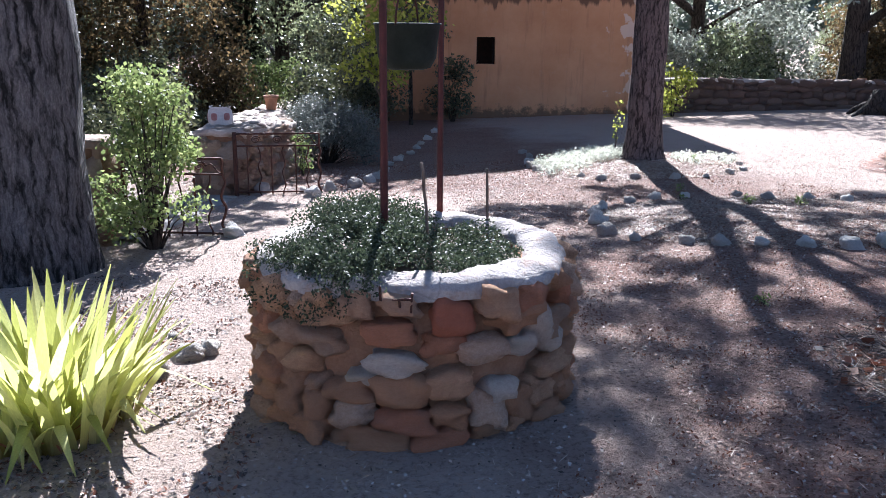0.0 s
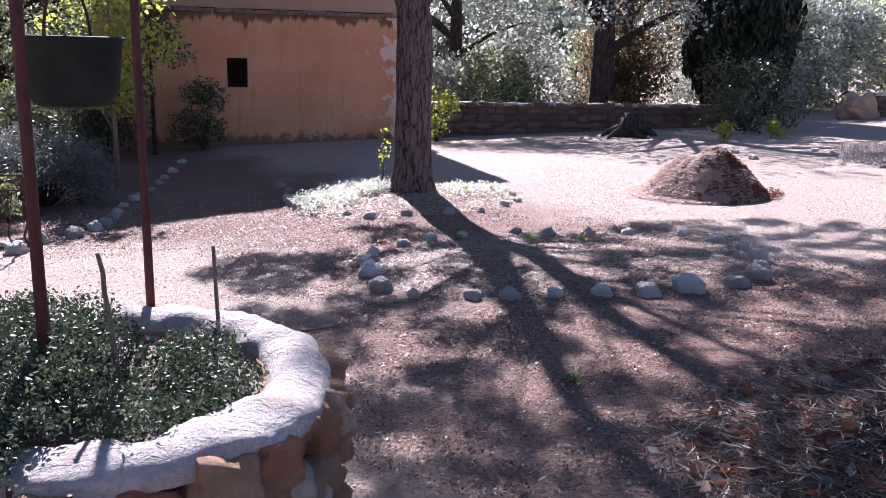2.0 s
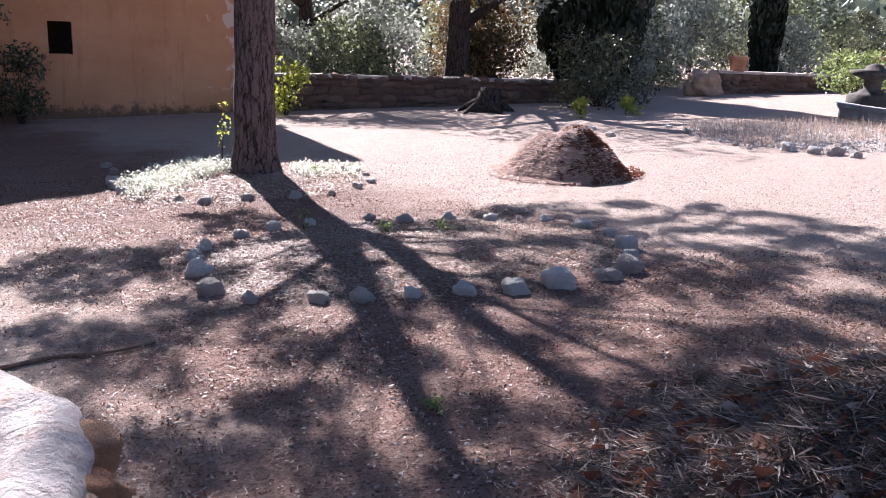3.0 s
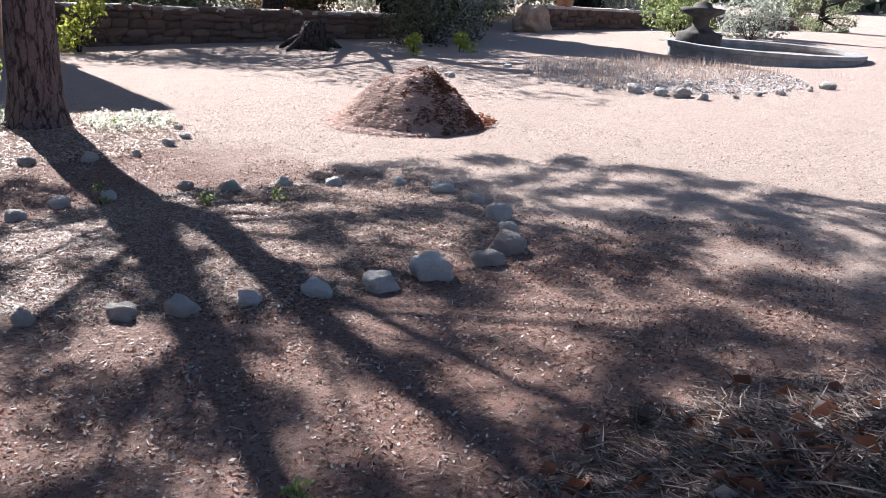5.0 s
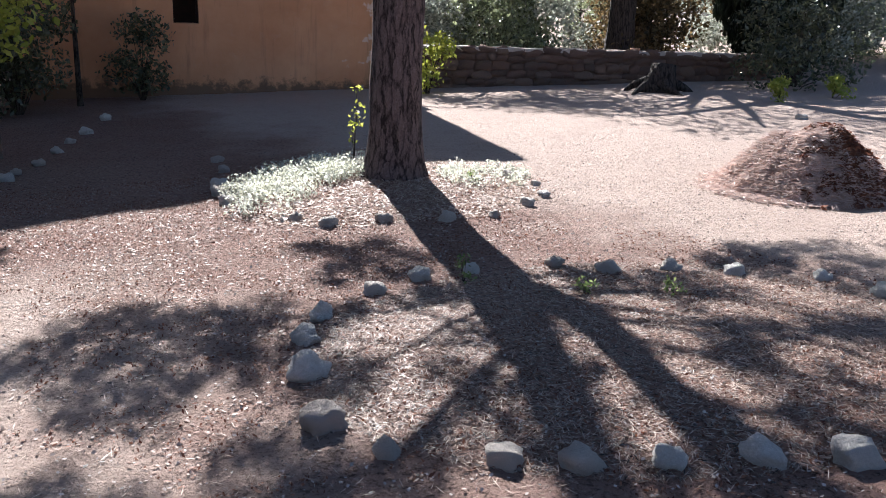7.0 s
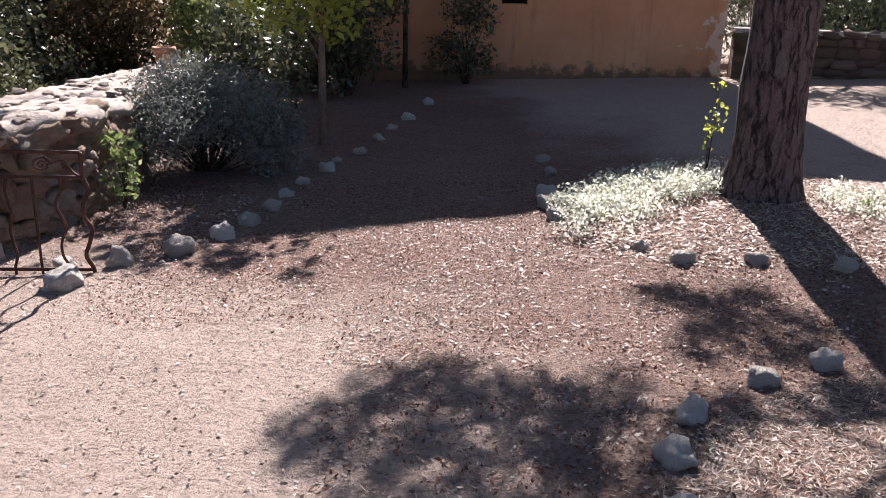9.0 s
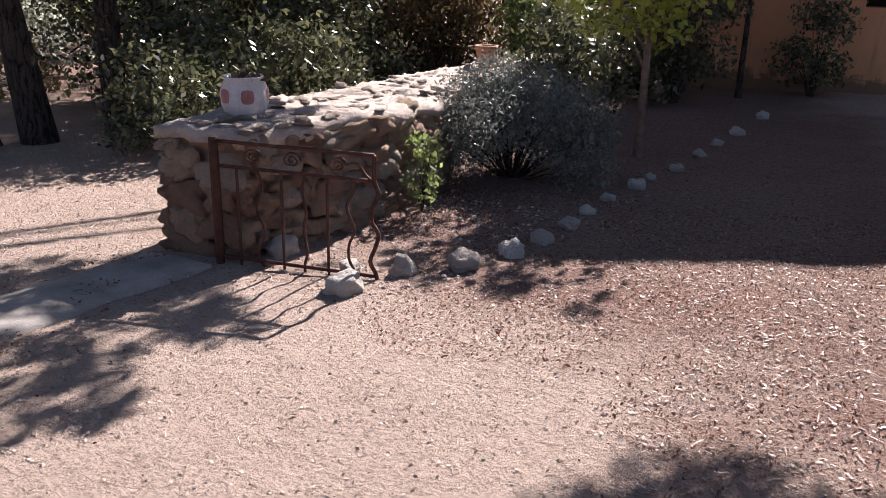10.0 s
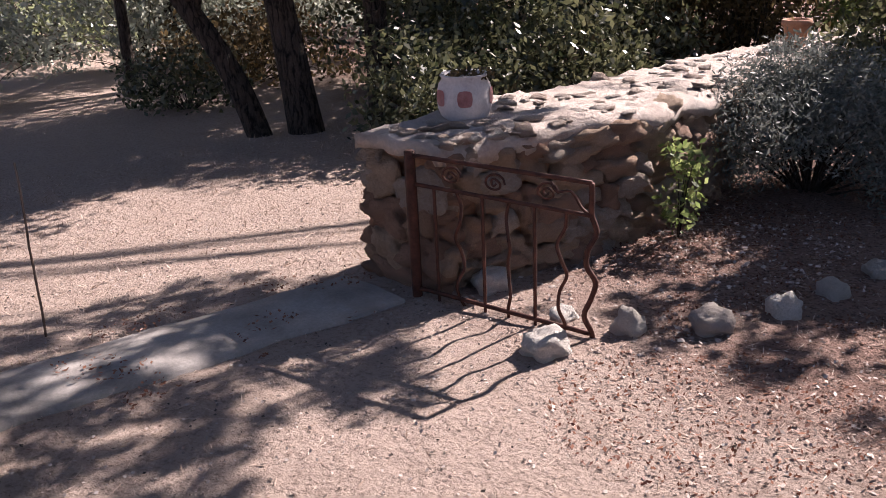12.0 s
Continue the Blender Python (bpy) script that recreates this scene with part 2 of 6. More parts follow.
M_BARKDARK = bark_mat("dark_pine_bark", (0.06, 0.058, 0.062), (0.28, 0.26, 0.27), 9.0, 2.2)
M_OAKBARK = bark_mat("oak_bark", (0.08, 0.06, 0.05), (0.16, 0.12, 0.10))
M_NEEDLE = leaf_mat("pine_needles", (0.05, 0.08, 0.03), (0.09, 0.12, 0.04), 0.3)
M_OAKLEAF = leaf_mat("oak_leaves", (0.09, 0.11, 0.055), (0.46, 0.50, 0.28), 0.5, 0.35, 0.7)
M_DARKLEAF = leaf_mat("dark_leaves", (0.02, 0.03, 0.013), (0.19, 0.19, 0.10), 0.35, 0.35, 0.7)
M_RUSTLEAF = leaf_mat("russet_leaves", (0.05, 0.04, 0.02), (0.25, 0.17, 0.08), 0.45)
M_GREYLEAF = leaf_mat("grey_green_leaves", (0.20, 0.22, 0.17), (0.66, 0.68, 0.58), 0.5)
M_SAGE = leaf_mat("sage_leaves", (0.11, 0.125, 0.11), (0.25, 0.26, 0.235), 0.3)
M_THYME = leaf_mat("creeping_greenery", (0.022, 0.036, 0.018), (0.10, 0.12, 0.07), 0.3)
M_YELLOW = leaf_mat("yellow_green_leaves", (0.28, 0.32, 0.05), (0.55, 0.55, 0.12), 0.55)
M_SHRUB = leaf_mat("fresh_leaves", (0.14, 0.20, 0.06), (0.40, 0.45, 0.18), 0.5)
M_IRIS = blade_mat("iris_blades", (0.38, 0.40, 0.08), (0.80, 0.80, 0.34), 0.5)
M_CYPRESS = leaf_mat("cypress_foliage", (0.012, 0.018, 0.010), (0.03, 0.04, 0.02), 0.15)
M_STRAW = leaf_mat("dry_straw", (0.34, 0.23, 0.17), (0.75, 0.60, 0.50), 0.3)
M_PALESTRAW = leaf_mat("pale_straw", (0.58, 0.42, 0.36), (0.76, 0.62, 0.56), 0.3)
M_DEBRIS = leaf_mat("dead_twigs", (0.05, 0.038, 0.033), (0.32, 0.25, 0.22), 0.2)
M_RUSTDEBRIS = leaf_mat("dead_leaves", (0.12, 0.04, 0.025), (0.34, 0.15, 0.09), 0.3)
M_GRITLEAF = leaf_mat("bleached_leaves", (0.35, 0.28, 0.24), (0.62, 0.52, 0.44), 0.3)
M_PALEPLANT = leaf_mat("silvery_ground_cover", (0.50, 0.50, 0.38), (0.88, 0.88, 0.78), 0.5)
M_RUST = simple("rusty_iron", (0.045, 0.018, 0.014), (0.13, 0.05, 0.035), 20.0, 90.0, 0.7, 0.3, 0.003, 0.4, 0.4)
M_BUCKET = simple("blackened_green_iron", (0.008, 0.012, 0.010), (0.022, 0.030, 0.024), 9.0, 70.0, 0.8, 0.3, 0.003, 0.3, 0.4)
M_REDPOLE = simple("red_painted_pole", (0.05, 0.010, 0.010), (0.10, 0.022, 0.020), 14.0, 90.0, 0.6, 0.2, 0.002)
M_WHITESTICK = simple("bleached_stick", (0.60, 0.56, 0.52), (0.76, 0.72, 0.68), 20.0, 90.0)
M_STICK = simple("weathered_stick", (0.12, 0.08, 0.06), (0.25, 0.18, 0.14), 20.0, 90.0)
M_POT = simple("white_glazed_pot", (0.55, 0.50, 0.50), (0.72, 0.68, 0.68), 6.0, 60.0, 0.5, 0.1)
M_POTRED = simple("faded_red_paint", (0.34, 0.14, 0.14), (0.46, 0.24, 0.23), 12.0, 60.0)
M_TERRA = simple("terracotta", (0.42, 0.20, 0.12), (0.55, 0.30, 0.20), 8.0, 60.0)
M_PEBBLE = leaf_mat("mixed_pebbles", (0.30, 0.20, 0.16), (0.62, 0.52, 0.46), 0.0, 0.9, 0.2)
M_DARKIN = simple("dark_interior", (0.02, 0.012, 0.01), (0.04, 0.02, 0.015))
M_SOIL = simple("dark_soil", (0.10, 0.07, 0.055), (0.20, 0.14, 0.11), 10.0, 60.0)
M_BASIN = simple("grey_stone_basin", (0.22, 0.215, 0.215), (0.38, 0.37, 0.36), 5.0, 40.0)
M_DARKSTONE = simple("dark_weathered_stone", (0.045, 0.04, 0.035), (0.13, 0.11, 0.095), 7.0, 50.0)
M_HILL = leaf_mat("far_woods", (0.09, 0.11, 0.08), (0.22, 0.25, 0.18), 0.2)

# ---- ground ----
def g0(x, y):
    """Height of the bare slope."""
    xx, yy = max(-14.0, min(24.0, x)), max(-8.0, min(26.0, y))
    z = -0.007 + 0.0374 * xx - 0.0277 * yy
    r = math.hypot(x - 4, y - 8)
    if r > 34:
        s = min(1.0, (r - 34) / 160)
        z += 22 * s * s * (3 - 2 * s) * (0.65 + 0.35 * math.sin(math.atan2(y, x) * 5 + 1.3))
    return z


def bell(x, y, cx, cy, rx, ry, h):
    d = ((x - cx) / rx) ** 2 + ((y - cy) / ry) ** 2
    return h * max(0.0, 1 - d) ** 1.3


def g(x, y):
    z = g0(x, y) + bell(x, y, 2.6, 11.8, 1.8, 2.0, 0.09) + bell(x, y, 3.0, 7.7, 1.9, 1.4, 0.04)
    z += bell(x, y, 12.0, 12.3, 2.8, 2.8, 0.06)
    return z + 0.012 * noise.noise((x * 1.1, y * 1.1, 0)) + 0.007 * noise.noise((x * 5, y * 5, 3)) + 0.006 * noise.noise((x * 14, y * 14, 8))


def obj_from(name, verts, faces, mat, parent=None, smooth=False, label=""):
    me = bpy.data.meshes.new(name)
    me.from_pydata(verts, [], faces)
    me.materials.append(mat)
    if smooth:
        me.shade_smooth()
    ob = new(name, me)
    if parent:
        ob.parent = parent
    if label:
        tagged(ob, label)
    return ob


def part(name, bm, material, parent=None, label="", smooth=False):
    me = bpy.data.meshes.new(name)
    bm.to_mesh(me)
    bm.free()
    me.materials.append(material)
    if smooth:
        me.shade_smooth()
    ob = new(name, me)
    if parent:
        ob.parent = parent
    return tagged(ob, label) if label else ob


def thing(name, at, label, category, group="", kind="", rz=0.0):
    ob = new(name)
    ob.matrix_world = pose(*at, 0, 0, rz)
    return tagged(ob, label, category, group, kind)


def axis(lo, hi, step, far):
    a = list(np.arange(lo, hi + step / 2, step))
    s, v = step, a[-1]
    while v < far:
        s *= 1.35
        v += s
        a.append(v)
    s, v = step, a[0]
    while v > -far:
        s *= 1.35
        v -= s
        a.insert(0, v)
    return a


def build_ground():
    xs, ys = axis(-5, 8, 0.075, 600), axis(1.5, 13, 0.075, 600)
    nx = len(xs)
    verts = [(x, y, g(x, y)) for y in ys for x in xs]
    faces = [(j * nx + i, j * nx + i + 1, (j + 1) * nx + i + 1, (j + 1) * nx + i) for j in range(len(ys) - 1) for i in range(nx - 1)]
    ob = obj_from("ground", verts, faces, M_GROUND, smooth=True)
    tagged(ob, "dry reddish earth with grit and scattered litter", "ground", kind="structure")


build_ground()

# ---- general builders ----
def quads(centers, ux, uy):
    """Arrays of small quads from centres and half axes."""
    c, a, b = np.asarray(centers), np.asarray(ux), np.asarray(uy)
    n = len(c)
    v = np.empty((n, 4, 3))
    v[:, 0], v[:, 1], v[:, 2], v[:, 3] = c - a - b * 0.2, c + a * 0.15 - b, c + a + b * 0.2, c - a * 0.15 + b
    return v.reshape(-1, 3)


def mesh_quads(name, v, mat):
    n = len(v) // 4
    me = bpy.data.meshes.new(name)
    me.vertices.add(len(v))
    me.vertices.foreach_set("co", v.astype(np.float32).ravel())
    me.loops.add(n * 4)
    me.loops.foreach_set("vertex_index", np.arange(n * 4, dtype=np.int32))
    me.polygons.add(n)
    me.polygons.foreach_set("loop_start", np.arange(0, n * 4, 4, dtype=np.int32))
    me.update(calc_edges=True)
    me.validate()
    me.materials.append(mat)
    return me


def rand_dirs(rng, n):
    d = rng.normal(size=(n, 3))
    return d / np.linalg.norm(d, axis=1)[:, None]


def leaf_cloud(rng, blobs, per, size, slim=0.55, shell=0.5):
    """Leaves about blobs (x, y, z, r, flat): more towards the outside of each."""
    out = []
    for x, y, z, r, flat in blobs:
        n = max(4, int(per * r * r))
        d = rand_dirs(rng, n)
        rad = r * (shell + (1 - shell) * rng.random(n) ** 0.5) * (0.75 + 0.5 * rng.random(n))
        c = d * rad[:, None] * (1, 1, flat) + (x, y, z)
        u = rand_dirs(rng, n)
        w = np.cross(u, rand_dirs(rng, n))
        w /= np.linalg.norm(w, axis=1)[:, None] + 1e-6
        s = size * (0.6 + 0.8 * rng.random(n))[:, None]
        out.append(quads(c, u * s, w * s * slim))
    return np.concatenate(out)


def tube(bm, pts, radii, seg=10, rough=0.0, seed=0):
    rings = []
    q, old = None, None
    for i, p in enumerate(pts):
        p = Vector(p)
        d = (Vector(pts[min(len(pts) - 1, i + 1)]) - Vector(pts[max(0, i - 1)])).normalized()
        q = d.to_track_quat("Z", "Y") if q is None else old.rotation_difference(d) @ q
        old = d
        ring = []
        for k in range(seg):
            t = 2 * math.pi * k / seg
            r = radii[i] * (1 + rough * noise.noise((p.x + math.cos(t) * 2, p.y + math.sin(t) * 2, p.z * 2 + seed)))
            ring.append(bm.verts.new(p + q @ Vector((r * math.cos(t), r * math.sin(t), 0))))
        rings.append(ring)
    for a, b in zip(rings, rings[1:]):
        for k in range(seg):
            bm.faces.new((a[k], a[(k + 1) % seg], b[(k + 1) % seg], b[k]))
    bm.faces.new(rings[0][::-1])
    bm.faces.new(rings[-1])


def smooth_path(pts, radii, sub=4):
    out, rr = [], []
    n = len(pts)
    for i in range(n - 1):
        p0, p1, p2, p3 = (Vector(pts[max(0, i - 1)]), Vector(pts[i]), Vector(pts[i + 1]), Vector(pts[min(n - 1, i + 2)]))
        for k in range(sub):
            t = k / sub
            out.append(0.5 * ((2 * p1) + (p2 - p0) * t + (2 * p0 - 5 * p1 + 4 * p2 - p3) * t * t + (3 * p1 - p0 - 3 * p2 + p3) * t ** 3))
            rr.append(radii[i] * (1 - t) + radii[i + 1] * t)
    return out + [Vector(pts[-1])], rr + [radii[-1]]


def tree(name, base, limbs, blobs, leafmat, bark, label, category="tree", per=700, size=0.05, group="", seed=1, slim=0.55, shell=0.5, rough=0.12, trunk_seg=14):
    """limbs: lists of (points, radii), the first one the trunk; all in metres from the base."""
    rng = np.random.default_rng(seed)
    top = thing(name, base, label, category, group)
    bm = bmesh.new()
    p, r = smooth_path(*limbs[0], 6)
    tube(bm, p, r, trunk_seg, rough, seed)
    part("trunk", bm, bark, top, smooth=True)
    if len(limbs) > 1:
        for pts, rad in limbs[1:]:
            bm = bmesh.new()
            p, r = smooth_path(pts, rad, 4)
            tube(bm, p, r, 7, rough, seed)
            part("branch", bm, bark, top, smooth=True)
    ob = new("crown", mesh_quads("crown", leaf_cloud(rng, blobs, per, size, slim, shell), leafmat))
    ob.parent = top
    return top


def rock_mesh(name, seed, square=0.0, mat=None, sub=2, lumps=1.0):
    """A rounded stone about 1 m across, squarer with square > 0."""
    bm = bmesh.new()
    bmesh.ops.create_icosphere(bm, subdivisions=sub, radius=0.5)
    for v in bm.verts:
        d = v.co.normalized()
        e = 2 + 3 * square
        k = (abs(d.x) ** e + abs(d.y) ** e + abs(d.z) ** e) ** (-1 / e)
        k *= 1 + 0.28 * lumps * noise.noise(d * 1.3 + Vector((seed * 3.1, 0, 0))) + 0.12 * lumps * noise.noise(d * 3 + Vector((0, seed * 1.7, 0)))
        v.co = d * 0.5 * k
    me = bpy.data.meshes.new(name)
    bm.to_mesh(me)
    bm.free()
    me.materials.append(mat)
    me.shade_smooth()
    return me


def place(name, me, parent, m):
    ob = new(name, me)
    ob.parent = parent
    ob.matrix_basis = m
    return ob


def scaled(x, y, z, sx, sy, sz, rz=0.0, rx=0.0, ry=0.0):
    return pose(x, y, z, rx, ry, rz) @ Matrix.Diagonal((sx, sy, sz, 1))


def box(bm, x0, x1, y0, y1, z0, z1):
    r = bmesh.ops.create_cube(bm, size=1.0)
    for v in r["verts"]:
        v.co = Vector(((v.co.x + 0.5) * (x1 - x0) + x0, (v.co.y + 0.5) * (y1 - y0) + y0, (v.co.z + 0.5) * (z1 - z0) + z0))
    return r["verts"]


# ---- shed ----
def build_shed():
    shed = thing("shed", (0.65, 21.0, -0.55), "old ochre rendered building with a dark cornice and one small window", "building", rz=3.0)
    W0, W1, H = -2.5, 3.95, 2.85
    wx0, wx1, wz0, wz1 = 0.10, 0.54, 1.27, 1.90
    bm = bmesh.new()
    q = [[bm.verts.new((x, y, z)) for x, z in ((W0, -0.4), (W1, -0.4), (W1, H), (W0, H), (wx0, wz0), (wx1, wz0), (wx1, wz1), (wx0, wz1))] for y in (0, 0.35)]
    for i in range(4):
        j = (i + 1) % 4
        bm.faces.new((q[0][i], q[0][j], q[0][4 + j], q[0][4 + i]))
        bm.faces.new((q[1][j], q[1][i], q[1][4 + i], q[1][4 + j]))
        bm.faces.new((q[0][4 + i], q[0][4 + j], q[1][4 + j], q[1][4 + i]))
        bm.faces.new((q[0][j], q[0][i], q[1][i], q[1][j]))
    part("front_wall", bm, M_PLASTER, shed)
    for nm, a in (("side_wall", (W0, W0 + 0.35, 0.35, 6)), ("side_wall", (W1 - 0.35, W1, 0.35, 6)), ("back_wall", (W0, W1, 6, 6.35))):
        bm = bmesh.new()
        box(bm, *a, -0.4, H)
        part(nm, bm, M_PLASTER, shed)
    rng = random.Random(4)
    x = W0 - 0.06
    while x < W1 + 0.03:
        w = rng.uniform(0.25, 0.45)
        bm = bmesh.new()
        box(bm, x, min(x + w - 0.01, W1 + 0.08), -0.09 - rng.uniform(0, 0.03), 0.4, H, H + 0.07 + rng.uniform(0, 0.025))
        part("cornice_tile", bm, M_CORNICE, shed)
        x += w
    bm = bmesh.new()
    for v in box(bm, W0 + 0.8, W1 - 0.02, 0.06, 6.3, H + 0.1, 6):
        if v.co.z > 5:
            v.co.z = 6.43 + (W1 - v.co.x) * 0.19
    part("upper_wall", bm, M_STUCCO2, shed)
    win = new("window")
    win.parent = shed
    bm = bmesh.new()
    for a in ((wx0 + 0.002, wx0 + 0.04, wz0, wz1), (wx1 - 0.04, wx1 - 0.002, wz0, wz1), (wx0 + 0.04, wx1 - 0.04, wz1 - 0.04, wz1 - 0.002)):
        box(bm, a[0], a[1], 0.12, 0.17, a[2], a[3])
    part("frame", bm, M_DARKIN, win)
    # Dark sheet inside the opening, standing in for the unlit room behind.
    bm = bmesh.new()
    box(bm, wx0 - 0.2, wx1 + 0.2, 0.6, 0.65, wz0 - 0.3, wz1 + 0.3)
    part("shutter", bm, M_DARKIN, win)
    bm = bmesh.new()
    box(bm, wx0 - 0.03, wx1 + 0.03, -0.03, 0.12, wz0 - 0.05, wz0 - 0.003)
    part("sill", bm, M_PLASTER, win)


build_shed()

# ---- pine ----
PINE = (2.72, 11.77)
# where the sun comes through the crown: centre and half axes of each patch on the ground
GAPS_NEAR = [(1.8, 5.11, 0.26, 0.32), (2.45, 5.38, 0.22, 0.27), (2.41, 5.78, 0.14, 0.2), (1.86, 6.42, 0.14, 0.22), (1.27, 6.2, 0.19, 0.24), (1.29, 5.79, 0.17, 0.2), (0.89, 5.55, 0.16, 0.2), (1.86, 4.85, 0.14, 0.12), (0.99, 4.61, 0.13, 0.14), (0.84, 7.28, 0.19, 0.22),
             (2.98, 5.38, 0.13, 0.18), (2.85, 5.92, 0.1, 0.13), (3.27, 5.22, 0.1, 0.15), (1.09, 7.43, 0.12, 0.16), (3.04, 6.22, 0.08, 0.1), (2.53, 6.93, 0.07, 0.24), (2.68, 7.48, 0.10, 0.32)]
GAPS_FAR = [(2.99, 7.1, 0.1, 0.22), (3.07, 7.68, 0.12, 0.23), (3.77, 6.97, 0.17, 0.2), (4.42, 5.08, 0.15, 0.15), (3.52, 5.67, 0.2, 0.1), (4.05, 5.79, 0.15, 0.11), (5.22, 5.43, 0.12, 0.12), (5.98, 5.5, 0.15, 0.12), (1.86, 8.0, 0.3, 0.24), (4.0, 7.8, 0.5, 0.2), (1.7, 7.2, 0.17, 0.15), (4.67, 6.33, 0.15, 0.19), (3.1, 3.35, 0.22, 0.3), (3.55, 3.05, 0.22, 0.25), (2.6, 3.6, 0.15, 0.28), (3.95, 3.5, 0.2, 0.2), (3.1, 2.75, 0.2, 0.14),
            (3.17, 7.8, 0.2, 0.25), (3.8, 6.1, 0.14, 0.08), (3.8, 5.8, 0.17, 0.08), (2.13, 8.32, 0.19, 0.1), (1.93, 7.8, 0.22, 0.13), (1.8, 7.4, 0.18, 0.14)]
SHADE = [(0.1, 6.9), (0.6, 7.3), (1.3, 7.2), (1.5, 7.9), (1.5, 8.5), (2.2, 8.85), (3.0, 8.75), (3.9, 8.8), (4.6, 9.1), (5.6, 8.75), (6.4, 8.2), (6.7, 6.9), (7.2, 5.3), (7.2, 0.3), (0.9, 0.3), (0.6, 2.3), (0.4, 4.5), (0.45, 6.0)]
SHADE_PATH = [(-0.11, 8.45), (0.15, 8.62), (0.67, 8.82), (1.4, 8.8), (1.5, 8.2), (1.3, 7.6), (0.9, 7.35), (0.45, 7.4), (0.3, 7.9), (0.1, 8.1)]
SHADE_BED = [(1.65, 9.95), (2.1, 10.0), (2.4, 9.4), (2.3, 8.95), (1.7, 9.05)]


def inside(x, y, ring):
    odd = False
    for (ax, ay), (bx, by) in zip(ring, ring[1:] + ring[:1]):
        if (ay > y) != (by > y) and x < (bx - ax) * (y - ay) / (by - ay) + ax:
            odd = not odd
    return odd


def leafy(x, y):
    """Whether the crown stands between the sun and this spot of ground."""
    wx, wy = x + 0.10 * noise.noise((x * 3, y * 3, 1)), y + 0.16 * noise.noise((x * 3, y * 3, 7))
    if any(((wx - a) / (p + 0.045)) ** 2 + ((wy - b) / (q + 0.06)) ** 2 < 1 for a, b, p, q in GAPS_NEAR + GAPS_FAR):
        return False
    if inside(wx, wy, SHADE_PATH) or inside(wx, wy, SHADE_BED):
        return noise.noise((x * 3.1, y * 3.1, 5)) < 0.5
    if not inside(wx, wy, SHADE):
        return False
    if y > 7.0:
        return noise.noise((x * 1.6, y * 4.2, 2)) < (0.10 if x < 4.6 else 0.0)
    if y < 4.6 and x < 3.0:
        return noise.noise((x * 2.4, y * 3.2, 8)) < 0.42
    if x > 3.4 or y < 4.4:
        return noise.noise((x * 2.4, y * 3.2, 8)) < 0.17
    return noise.noise((x * 2.8, y * 2.8, 4)) < 0.36


